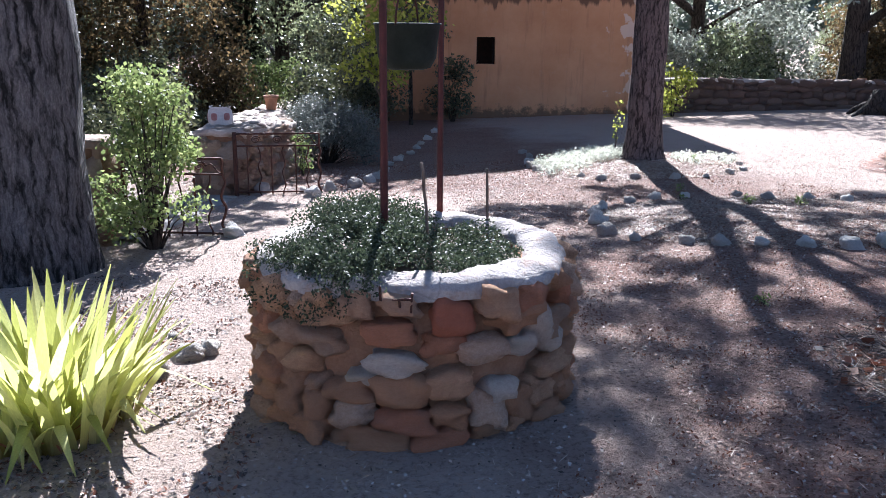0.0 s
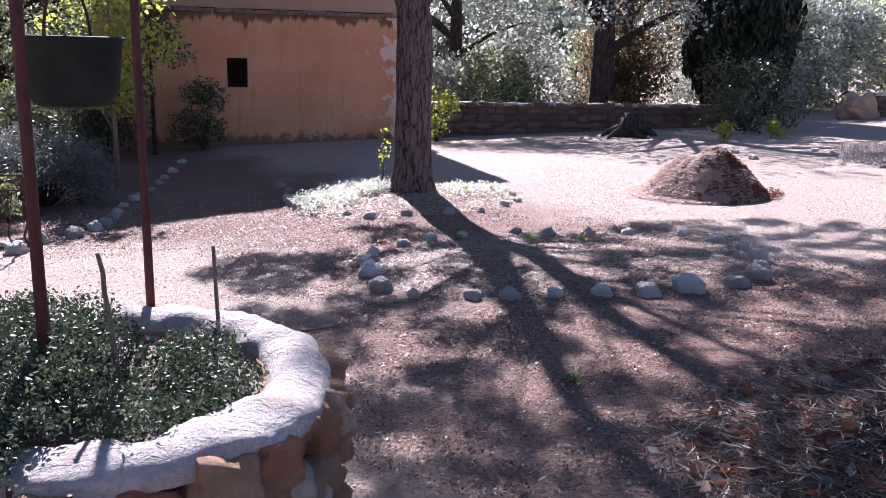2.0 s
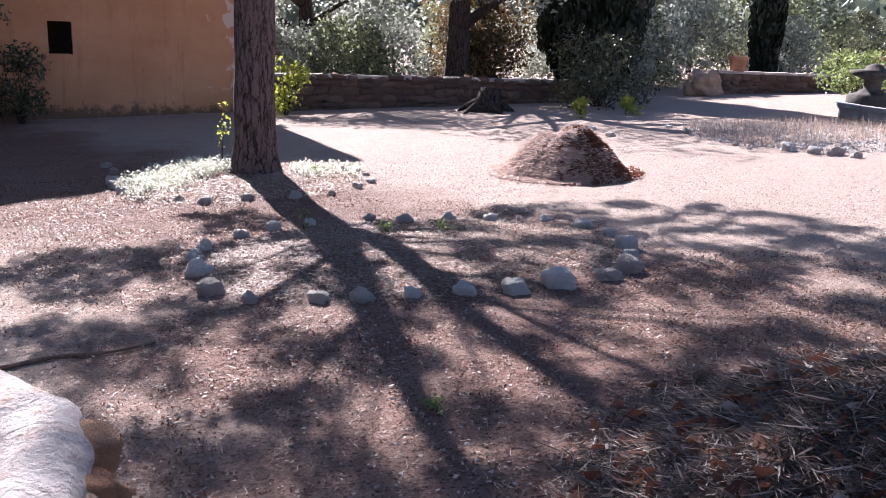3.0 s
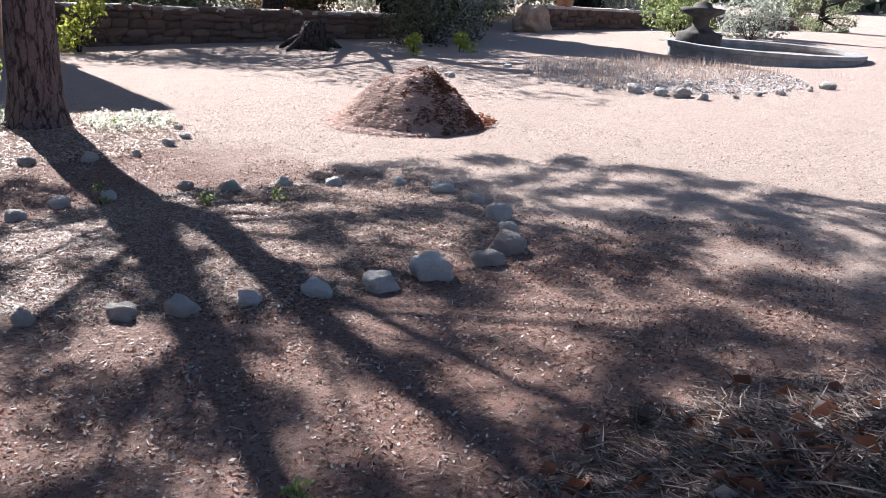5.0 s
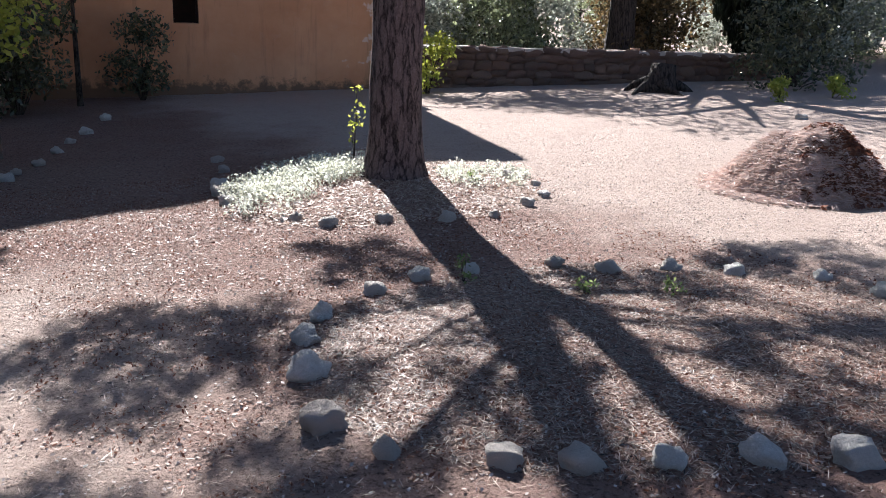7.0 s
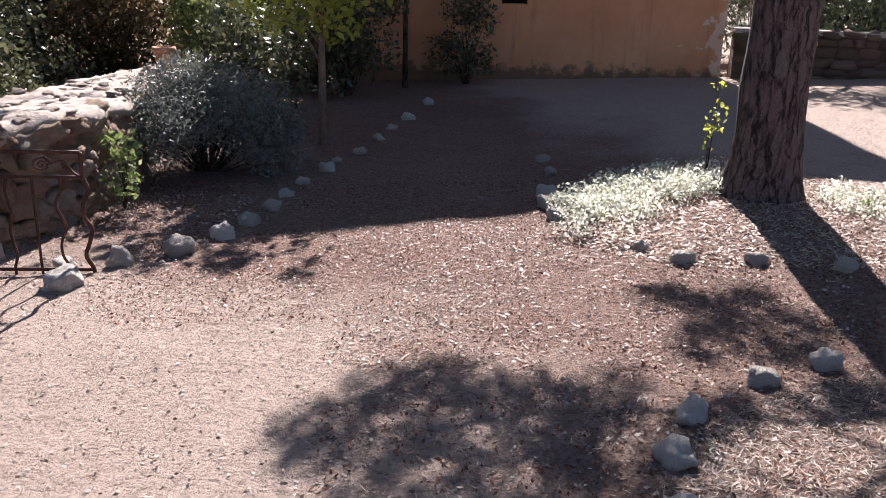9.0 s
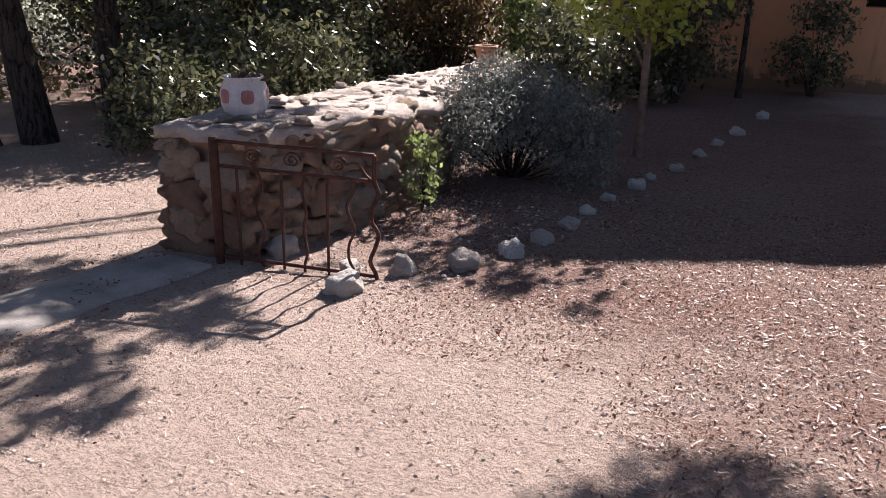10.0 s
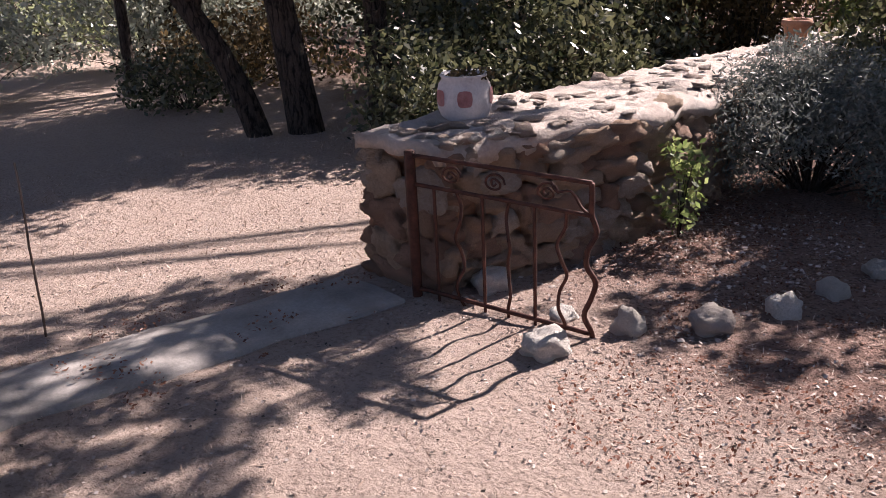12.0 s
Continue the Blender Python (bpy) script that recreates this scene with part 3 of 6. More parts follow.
def build_pine():
    bx, by = PINE
    bz = g(bx, by) - 0.05
    rng = np.random.default_rng(7)
    lean = math.tan(SUN_AZ)
    def cast(gx, gy, dy):
        """The point of the tree, dy metres behind the trunk, whose shadow falls on (gx, gy)."""
        run = by + dy - gy
        return (gx + run * lean - bx, dy, run * SLOPE + g0(gx, gy) - bz)
    def limb(spots, dy0, dy1, r0, r1):
        n = len(spots) - 1
        return ([cast(x, y, dy0 + (dy1 - dy0) * k / n) for k, (x, y) in enumerate(spots)], [r0 + (r1 - r0) * k / n for k in range(n + 1)])
    up, upr = limb([(2.50, 8.25), (2.44, 7.75), (2.35, 7.25), (2.22, 6.6), (2.12, 6.0), (1.98, 5.4), (1.85, 4.6), (1.8, 3.2)], 0, 0.5, 0.165, 0.05)
    trunk = ([(0, 0, 0), (0.0, 0, 0.12), (-0.005, 0, 0.5), (-0.01, 0, 1.2), (-0.01, 0, 2.1)] + up, [0.35, 0.285, 0.235, 0.222, 0.22] + upr)
    limbs = [trunk, limb([(2.66, 8.55), (2.80, 8.05), (2.80, 7.5), (2.75, 6.9), (2.70, 6.3), (2.67, 5.6), (2.62, 4.9), (2.6, 3.6)], 0, 0.4, 0.15, 0.04),
             limb([(2.78, 7.6), (2.86, 6.9), (2.94, 6.3), (2.99, 5.6), (3.05, 5.1), (3.1, 4.3)], 0, 0.5, 0.05, 0.02),
             limb([(2.45, 8.5), (2.13, 8.39), (1.94, 8.37), (1.67, 8.47), (1.2, 8.5), (0.6, 8.3)], 0, 0.6, 0.022, 0.012),
             limb([(2.42, 8.25), (2.06, 7.95), (1.8, 7.74), (1.5, 7.5), (1.1, 7.1)], 0, 0.5, 0.02, 0.012),
             limb([(2.38, 7.6), (2.0, 7.3), (1.7, 7.0), (1.2, 6.7), (0.8, 6.5)], 0, 0.4, 0.02, 0.012),
             limb([(2.75, 8.65), (2.95, 8.4), (3.32, 8.24), (3.74, 7.87), (4.07, 7.35), (4.4, 6.6)], 0, 0.7, 0.022, 0.012),
             limb([(2.85, 8.2), (3.32, 7.72), (3.62, 7.45), (3.85, 6.95), (4.0, 6.3)], 0, 0.3, 0.024, 0.012),
             limb([(2.9, 8.3), (3.52, 8.14), (4.04, 7.66), (4.5, 7.0), (4.9, 6.0)], 0, -0.4, 0.02, 0.012),
             limb([(2.2, 6.5), (1.8, 6.0), (1.5, 5.5), (1.3, 4.9), (1.2, 4.2)], 0, -0.3, 0.03, 0.012),
             limb([(2.72, 6.5), (3.3, 5.9), (3.9, 5.3), (4.6, 4.6)], 0, 0.5, 0.03, 0.012)]
    blobs = []
    y = 0.3
    while y < 10.0:
        x = -0.2
        while x < 7.2:
            gx, gy = x + rng.uniform(-0.06, 0.06), y + rng.uniform(-0.07, 0.07)
            dy = rng.uniform(-1.2, 2.2)
            px, py, pz = cast(gx, gy, dy)
            if pz + bz < 3.0:
                dy += (3.0 - pz - bz) / SLOPE
                px, py, pz = cast(gx, gy, dy)
            r = rng.uniform(0.10, 0.19)
            if leafy(gx, gy):
                blobs.append((px, py, pz, r, 0.7))
            x += 0.155
        y += 0.20
    for _ in range(60):
        px, py, pz = cast(rng.uniform(0.5, 5.5), rng.uniform(-2.0, 0.3), rng.uniform(-1.6, 2.6))
        blobs.append((px, py, pz, rng.uniform(0.2, 0.4), 0.6))
    for i in range(0, len(blobs), 30):
        x, y, z, r, f = blobs[i]
        sz = min(6.0, max(2.8, z - rng.uniform(0.2, 1.2)))
        stem = limbs[0] if x < -0.3 else limbs[1]
        zs = [p[2] for p in stem[0]]
        sx, sy = float(np.interp(sz, zs, [p[0] for p in stem[0]])), float(np.interp(sz, zs, [p[1] for p in stem[0]]))
        limbs.append(([(sx, sy, sz), (sx + (x - sx) * 0.4 + rng.normal() * 0.2, sy + (y - sy) * 0.5, (sz + z) / 2 + 0.25), (x, y, z)], [0.020, 0.013, 0.005]))
    tree("pine_tree", (bx, by, bz), limbs, blobs, M_NEEDLE, M_BARK, "tall pine with plated grey-brown bark, forked above head height", per=3600, size=0.07, seed=3, slim=0.11, shell=0.15, rough=0.10, trunk_seg=24)


build_pine()


def big_trunk():
    limbs = [([(0, 0, -0.25), (0, 0, 0.15), (0.02, 0, 0.9), (0.05, 0, 2.2), (0.1, 0, 4.5), (0.2, 0, 7)], [0.56, 0.50, 0.44, 0.42, 0.34, 0.2])]
    rng = np.random.default_rng(5)
    blobs = [(rng.uniform(-2.5, 0.8), rng.uniform(-2.2, 0.5), rng.uniform(4.2, 7.5), rng.uniform(0.4, 0.7), 0.6) for _ in range(40)]
    for i in range(0, 40, 5):
        x, y, z, r, f = blobs[i]
        limbs.append(([(0.08, 0, 3.8), (x / 2, y / 2, (3.8 + z) / 2 + 0.2), (x, y, z)], [0.10, 0.06, 0.02]))
    tree("pine_tree", (-3.16, 6.42, g(-3.16, 6.42)), limbs, blobs, M_NEEDLE, M_BARKDARK, "massive old pine trunk with deeply furrowed dark bark", per=600, size=0.08, seed=8, slim=0.08, shell=0.2, rough=0.10, trunk_seg=32)


big_trunk()

# ---- well ----
def build_well():
    cx, cy, R, top = -0.14, 3.92, 0.69, 0.60
    z0 = g(cx, cy) - 0.08
    well = thing("well", (cx, cy, z0), "round stone planter well of rough orange stones with pale rim", "well")
    H = top - z0
    bm = bmesh.new()
    n = 48
    rings = []
    for r, z in ((R - 0.04, 0), (R - 0.04, H - 0.06), (0.50, H - 0.06), (0.50, 0.2)):
        rings.append([bm.verts.new((r * math.cos(2 * math.pi * k / n), r * math.sin(2 * math.pi * k / n), z)) for k in range(n)])
    for a, b in zip(rings, rings[1:]):
        for k in range(n):
            bm.faces.new((a[k], a[(k + 1) % n], b[(k + 1) % n], b[k]))
    part("mortar_core", bm, M_MORTAR, well, smooth=True)
    bm = bmesh.new()
    n, prof = 200, [(-1.0, -0.10), (-1.04, -0.05), (-0.93, -0.01), (-0.6, 0.016), (-0.1, 0.022), (0.4, 0.018), (0.7, 0.008), (0.88, -0.008), (0.93, -0.022), (0.85, -0.05)]
    rings = []
    for k in range(n):
        a = 2 * math.pi * k / n
        ring = []
        for u, h in prof:
            w = 0.115 * (1 + 0.25 * noise.noise((math.cos(a) * 2.2, math.sin(a) * 2.2, 5)))
            r = 0.615 + u * w + 0.028 * noise.noise((math.cos(a) * 4, math.sin(a) * 4, u + 9))
            hh = H - 0.03 + h * 1.2 + 0.022 * noise.noise((math.cos(a) * 5, math.sin(a) * 5, u * 1.5)) + 0.010 * noise.noise((math.cos(a) * 15, math.sin(a) * 15, u * 3))
            ring.append(bm.verts.new((r * math.cos(a), r * math.sin(a), hh)))
        rings.append(ring)
    for k in range(n):
        a, b = rings[k], rings[(k + 1) % n]
        for i in range(len(prof) - 1):
            bm.faces.new((a[i], b[i], b[i + 1], a[i + 1]))
    part("rim", bm, M_RIM, well, "pale grey lumpy cement rim", smooth=True)
    bm = bmesh.new()
    bmesh.ops.create_circle(bm, cap_ends=True, segments=40, radius=0.55)
    for v in bm.verts:
        v.co.z = H - 0.09
    part("soil", bm, M_SOIL, well)
    meshes = [rock_mesh("well_stone", i, 0.2 + 0.35 * (i % 4), M_WELL, 3, 1.9) for i in range(18)]
    rng = random.Random(11)
    # stones that stand out by their colour: bearing, height, width and height of the face
    special = [(265, 0.247, 0.23, 0.10, M_WELLPALE), (285, 0.437, 0.18, 0.16, M_WELLRED), (322, 0.335, 0.15, 0.17, M_WELLPALE), (333, 0.23, 0.12, 0.10, M_WELLPALE), (312, 0.28, 0.15, 0.10, M_WELLPALE),
               (255, 0.19, 0.13, 0.06, M_WELLPALE), (303, 0.10, 0.16, 0.10, M_WELLPALE), (264, 0.38, 0.22, 0.11, M_WELL), (296, 0.29, 0.21, 0.11, M_WELL), (284, 0.16, 0.2, 0.13, M_WELL), (268, 0.13, 0.25, 0.15, M_WELL)]
    for deg, zz, w, hh, mat in special:
        place("stone", rock_mesh("face_stone", deg, 0.35, mat, 3, 1.3), well, Matrix.Rotation(radians(deg), 4, "Z") @ scaled(R - 0.012, 0, zz - z0, 0.13, w, hh, 0, rng.uniform(-5, 5)))
    z = 0.0
    while z < H - 0.05:
        h = rng.uniform(0.07, 0.115)
        a = rng.uniform(0, 0.5)
        end = a + 2 * math.pi
        while a < end - 0.08:
            w = rng.choice((rng.uniform(0.08, 0.13), rng.uniform(0.13, 0.21), rng.uniform(0.15, 0.25)))
            hh = h * rng.uniform(0.75, 1.3)
            da = w / R
            m = a + da / 2
            a += da
            if any(abs((math.degrees(m) - deg + 180) % 360 - 180) < math.degrees(sw / R) * 0.5 + 3.5 and abs(z + h / 2 + z0 - zz) < sh * 0.5 + 0.02 for deg, zz, sw, sh, _ in special):
                continue
            place("stone", rng.choice(meshes), well, Matrix.Rotation(m, 4, "Z") @ scaled(R - 0.015 + rng.uniform(-0.025, 0.025), 0, min(z + h / 2 + rng.uniform(-0.018, 0.018), H - 0.05 - hh / 2), 0.15, w * 1.0, hh * 1.0, rng.uniform(-6, 6), rng.uniform(-14, 14), rng.uniform(-8, 8)))
        z += h
    return cx, cy, z0, H


WCX, WCY, WZ, WH = build_well()


def well_plants():
    rng = np.random.default_rng(21)
    top = WZ + WH - 0.06
    blobs = []
    for _ in range(110):
        a, r = rng.uniform(0, 6.283), 0.5 * math.sqrt(rng.random())
        x, y = r * math.cos(a), r * math.sin(a)
        h = 0.04 + 0.13 * max(0, min(1, 0.5 - x * 1.6))
        blobs.append((x, y, h, rng.uniform(0.06, 0.11), 0.8))
    for _ in range(120):
        a = rng.uniform(3.55, 4.55)
        r = rng.uniform(0.45, 0.77)
        blobs.append((r * math.cos(a), r * math.sin(a), 0.11 - 0.24 * max(0, r - 0.66) / 0.10 * rng.random(), rng.uniform(0.035, 0.065), 1.0))
    p = thing("creeping_plant", (WCX, WCY, top - 0.02), "low dense grey-green creeping plants filling the stone well", "plant")
    for i in range(6):
        v = leaf_cloud(rng, blobs[i::6], 34000, 0.008, 0.5, 0.4)
        ob = new("clump", mesh_quads("clump", v, M_THYME))
        ob.parent = p
    v = leaf_cloud(rng, [(0.2, -0.05, 0.03, 0.2, 0.3), (0.3, 0.25, 0.03, 0.15, 0.3)], 6000, 0.03, 0.05)
    ob = new("dry_stem_tangle", mesh_quads("dry_stem_tangle", v, M_STRAW))
    ob.parent = p


well_plants()


def pole(name, x, y, z0, z1, r, mat, label, lean=(0, 0), wob=0.0, cat="pole"):
    t = thing(name, (x, y, z0), label, cat)
    bm = bmesh.new()
    n = 9
    pts = [(lean[0] * k / n + wob * noise.noise((x * 9, k * 0.8, 1)), lean[1] * k / n, (z1 - z0) * k / n) for k in range(n + 1)]
    tube(bm, pts, [r * (1 - 0.15 * k / n) for k in range(n + 1)], 10, 0.08)
    part("shaft", bm, mat, t, smooth=True)
    return t


pole("red_pole", -0.27, 3.88, 0.40, 2.9, 0.0185, M_REDPOLE, "slender dark red iron pole standing in the well")
pole("red_pole", -0.02, 4.66, 0.45, 2.9, 0.0165, M_REDPOLE, "slender dark red iron pole at the back of the well rim")
pole("garden_stake", -0.05, 3.8, 0.45, 0.97, 0.008, M_STICK, "thin dark stake leaning among the well plants", (-0.05, 0.02), 0.01, "stake")
pole("garden_stake", 0.23, 4.36, 0.50, 0.86, 0.008, M_STICK, "short weathered wooden stake in the well planting", (-0.01, 0), 0.0, "stake")

def iron_staple():
    t = thing("iron_staple", (WCX, WCY, 0), "bent black iron staple set below the front of the well rim", "staple", rz=0)
    for k, pts in enumerate(([(-0.075, 0.60), (-0.073, 0.545), (-0.04, 0.535)], [(-0.028, 0.545), (0.0, 0.548), (0.003, 0.50)], [(0.003, 0.498), (0.045, 0.496), (0.047, 0.545)], [(0.005, 0.55), (0.048, 0.55), (0.05, 0.575)])):
        bm = bmesh.new()
        a0 = radians(268)
        q = [(0.752 * math.cos(a0 + u / 0.752), 0.752 * math.sin(a0 + u / 0.752), v - 0.01) for u, v in pts]
        tube(bm, q, [0.006] * len(q), 6)
        part("bar", bm, M_RUST, t)


iron_staple()


def hanging_bucket():
    x, y, top = -0.175, 4.12, 1.565
    t = thing("hanging_bucket", (x, y, top - 0.24), "dark green-black iron bucket hung between the well poles", "bucket")
    prof = [(0.0, 0.055), (0.08, 0.035), (0.11, 0.045), (0.135, 0.09), (0.152, 0.235), (0.161, 0.24), (0.155, 0.246), (0.145, 0.238), (0.127, 0.10), (0.0, 0.065)]
    bm = bmesh.new()
    rings = [[bm.verts.new((r * math.cos(2 * math.pi * k / 28), r * math.sin(2 * math.pi * k / 28), z)) for k in range(28)] for r, z in prof]
    for a, b in zip(rings, rings[1:]):
        for k in range(28):
            bm.faces.new((a[k], a[(k + 1) % 28], b[(k + 1) % 28], b[k]))
    bmesh.ops.remove_doubles(bm, verts=bm.verts[:], dist=1e-5)
    part("bowl", bm, M_BUCKET, t, smooth=True)
    bm = bmesh.new()
    pts = [(0.15 * math.cos(math.pi * k / 12) * 0.3, 0.15 * math.cos(math.pi * k / 12), 0.235 + 0.17 * math.sin(math.pi * k / 12)) for k in range(13)]
    tube(bm, pts, [0.005] * 13, 6)
    part("handle", bm, M_RUST, t, smooth=True)
    bm = bmesh.new()
    tube(bm, [(0, 0, 0.40), (0.01, 0, 0.7), (0, 0, 1.24)], [0.008] * 3, 6)
    part("rope", bm, M_STICK, t)
    bar = thing("well_crossbar", (-0.27, 3.88, 2.84), "rusty iron bar across the tops of the two red poles", "bar")
    bm = bmesh.new()
    tube(bm, [(0, -0.08, 0.01), (0.125, 0.39, 0.03), (0.27, 0.86, 0.01)], [0.016] * 3, 8)
    part("rod", bm, M_RUST, bar)


hanging_bucket()

# ---- gate wall ----
def build_gate_wall():
    left = [(9.98, -2.86), (10.6, -2.9), (12.0, -3.06), (14.0, -3.4), (17.0, -3.5), (20.0, -2.9)]
    tops = [(9.8, 0.39), (11.0, 0.38), (12.1, 0.30), (13.5, 0.2), (15.0, 0.12), (20.0, -0.02)]
    right = [(9.98, -2.33), (10.4, -2.22), (11.2, -2.06), (12.0, -2.08), (13.3, -2.42), (15.0, -2.85), (17.0, -2.95), (20.0, -2.3)]
    def edge(tab, y):
        return float(np.interp(y, [p[0] for p in tab], [p[1] for p in tab]))
    Y0, Y1, TOP = 10.0, 20.0, 0.38
    wall = thing("wall_gate", (-2.5, 9.8, -0.42), "thick low rubble wall with rough sunlit lime top", "wall", kind="structure")
    H = TOP + 0.42
    bm = bmesh.new()
    n = 40
    rows = []
    for i in range(n + 1):
        y = Y0 + (Y1 - Y0) * i / n
        a, b = edge(left, y) + 2.5 + 0.05, edge(right, y) + 2.5 - 0.05
        yy = y - 9.8 + (0.05 if i == 0 else 0)
        rows.append([bm.verts.new(p) for p in ((a, yy, -0.5), (a, yy, H - 0.38 + edge(tops, y) - 0.05), (b, yy, H - 0.38 + edge(tops, y) - 0.05), (b, yy, -0.5))])
    for a, b in zip(rows, rows[1:]):
        for k in range(4):
            bm.faces.new((a[k], a[(k + 1) % 4], b[(k + 1) % 4], b[k]))
    bm.faces.new(rows[0])
    bm.faces.new(rows[-1])
    bmesh.ops.recalc_face_normals(bm, faces=bm.faces[:])
    part("core", bm, M_MORTAR, wall)
    bm = bmesh.new()
    nx, ny = 220, 16
    vs = []
    for i in range(nx + 1):
        y = Y0 - 0.03 + (Y1 - Y0) * i / nx
        a, b = edge(left, y) + 2.47, edge(right, y) + 2.53
        row = []
        for j in range(ny + 1):
            v = j / ny
            x = a + (b - a) * v + (0.05 * noise.noise((y * 3, v * 9, 4)) if j in (0, ny) else 0)
            z = H - 0.38 + edge(tops, y) + 0.03 * noise.noise((x * 2.5, y * 2.5, 1)) + 0.022 * noise.noise((x * 8, y * 8, 2)) + 0.02 * noise.noise((x * 17, y * 17, 2)) - (0.035 if j in (0, ny) else 0)
            row.append(bm.verts.new((x, y - 9.8, z)))
        vs.append(row)
    for i in range(nx):
        for j in range(ny):
            bm.faces.new((vs[i][j], vs[i][j + 1], vs[i + 1][j + 1], vs[i + 1][j]))
    r = bmesh.ops.extrude_face_region(bm, geom=bm.faces[:])
    for v in [e for e in r["geom"] if isinstance(e, bmesh.types.BMVert)]:
        v.co.z -= 0.07 + 0.03 * noise.noise((v.co.x * 5, v.co.y * 5, 6))
    bmesh.ops.recalc_face_normals(bm, faces=bm.faces[:])
    part("capping", bm, M_WALLTOP, wall, smooth=True)
    meshes = [rock_mesh("wall_stone", 20 + i, 0.4 + 0.4 * (i % 4), M_WALL, 3, 2.2) for i in range(16)]
    rng = random.Random(5)
    z = -0.26
    while z < H - 0.09:
        h = rng.uniform(0.08, 0.13)
        y = Y0
        while y < Y1:
            w = rng.uniform(0.09, 0.26) * (1.0 if y < 13 else 1.6)
            if z + h > H - 0.38 + edge(tops, y) - 0.02:
                break
            x = edge(right, y + w / 2) + 2.5 - 0.052
            dx = edge(right, y + w) - edge(right, y)
            place("stone", rng.choice(meshes), wall, scaled(x + rng.uniform(-0.03, 0.025), y + w / 2 - 9.8, z + h / 2 + rng.uniform(-0.02, 0.02), 0.17, w * 1.05, h * rng.uniform(0.9, 1.35), -math.degrees(math.atan2(dx, w)) + rng.uniform(-8, 8), rng.uniform(-10, 10), rng.uniform(-5, 5)))
            if y < 11.5 and rng.random() < 0.9:
                place("stone", rng.choice(meshes), wall, scaled(edge(left, y + w / 2) + 2.53, y + w / 2 - 9.8, z + h / 2, 0.17, w, h))
            y += w
        z += h
    top_meshes = [rock_mesh("cap_stone", 80 + i, 0.7, M_CAPSTONE, 2, 2.6) for i in range(8)]
    for _ in range(230):
        y = 10.05 + 7.5 * rng.random() ** 1.3
        a, b = edge(left, y) + 2.55, edge(right, y) + 2.5
        x = b - (b - a) * rng.random() ** 1.7
        if math.hypot(x - 2.5 + 2.73, y - 10.62) < 0.22:
            continue
        w = rng.uniform(0.03, 0.13)
        place("cap_stone", rng.choice(top_meshes), wall, scaled(x, y - 9.8, H - 0.38 + edge(tops, y) + rng.uniform(-0.01, 0.012), w, w * rng.uniform(0.6, 1.0), w * rng.uniform(0.2, 0.45), rng.uniform(0, 360), rng.uniform(-20, 20)))
    z = -0.06
    while z < H - 0.15:
        h = rng.uniform(0.16, 0.24)
        x = -0.33
        while x < 0.12:
            w = min(rng.uniform(0.2, 0.36), 0.19 - x)
            place("stone", rng.choice(meshes), wall, scaled(x + w / 2, 0.24, z + h / 2, w * 1.04, 0.14, min(h, H - 0.06 - z) * 1.04, 0, 0, rng.uniform(-3, 3)))
            x += w
        z += h


build_gate_wall()


def build_pot():
    x, y = -2.73, 10.62
    pot = thing("plant_pot", (x, y, 0.335), "round white pot with faded red patches standing on the wall", "plant pot")
    prof = [(a * 0.82, b * 0.9) for a, b in ((0.0, 0.0), (0.12, 0.0), (0.15, 0.03), (0.18, 0.10), (0.185, 0.17), (0.17, 0.24), (0.145, 0.275), (0.16, 0.29), (0.155, 0.30), (0.13, 0.295), (0.13, 0.24), (0.0, 0.24))]
    bm = bmesh.new()
    n = 32
    rings = [[bm.verts.new((r * math.cos(2 * math.pi * k / n), r * math.sin(2 * math.pi * k / n), z)) for k in range(n)] for r, z in prof]
    for a, b in zip(rings, rings[1:]):
        for k in range(n):
            bm.faces.new((a[k], a[(k + 1) % n], b[(k + 1) % n], b[k]))
    part("bowl", bm, M_POT, pot, smooth=True)
    for a in (-105, -45, -165, 30):
        bm = bmesh.new()
        c = []
        for i in range(12):
            t = 2 * math.pi * i / 12
            aa = radians(a) + 0.27 * math.copysign(abs(math.cos(t)) ** 0.6, math.cos(t))
            z = 0.153 + 0.045 * math.copysign(abs(math.sin(t)) ** 0.6, math.sin(t))
            r = 0.155 - 0.004 * abs(math.sin(t))
            c.append(bm.verts.new((r * math.cos(aa), r * math.sin(aa), z)))
        o = bm.verts.new((0.157 * math.cos(radians(a)), 0.157 * math.sin(radians(a)), 0.153))
        for i in range(12):
            bm.faces.new((c[i], c[(i + 1) % 12], o))
        part("red_patch", bm, M_POTRED, pot)
    rng = np.random.default_rng(2)
    v = leaf_cloud(rng, [(0, 0, 0.25, 0.11, 0.4), (0.10, 0.05, 0.27, 0.07, 0.5)], 9000, 0.02)
    ob = new("dry_plant", mesh_quads("dry_plant", v, M_RUSTLEAF))
    ob.parent = pot


build_pot()


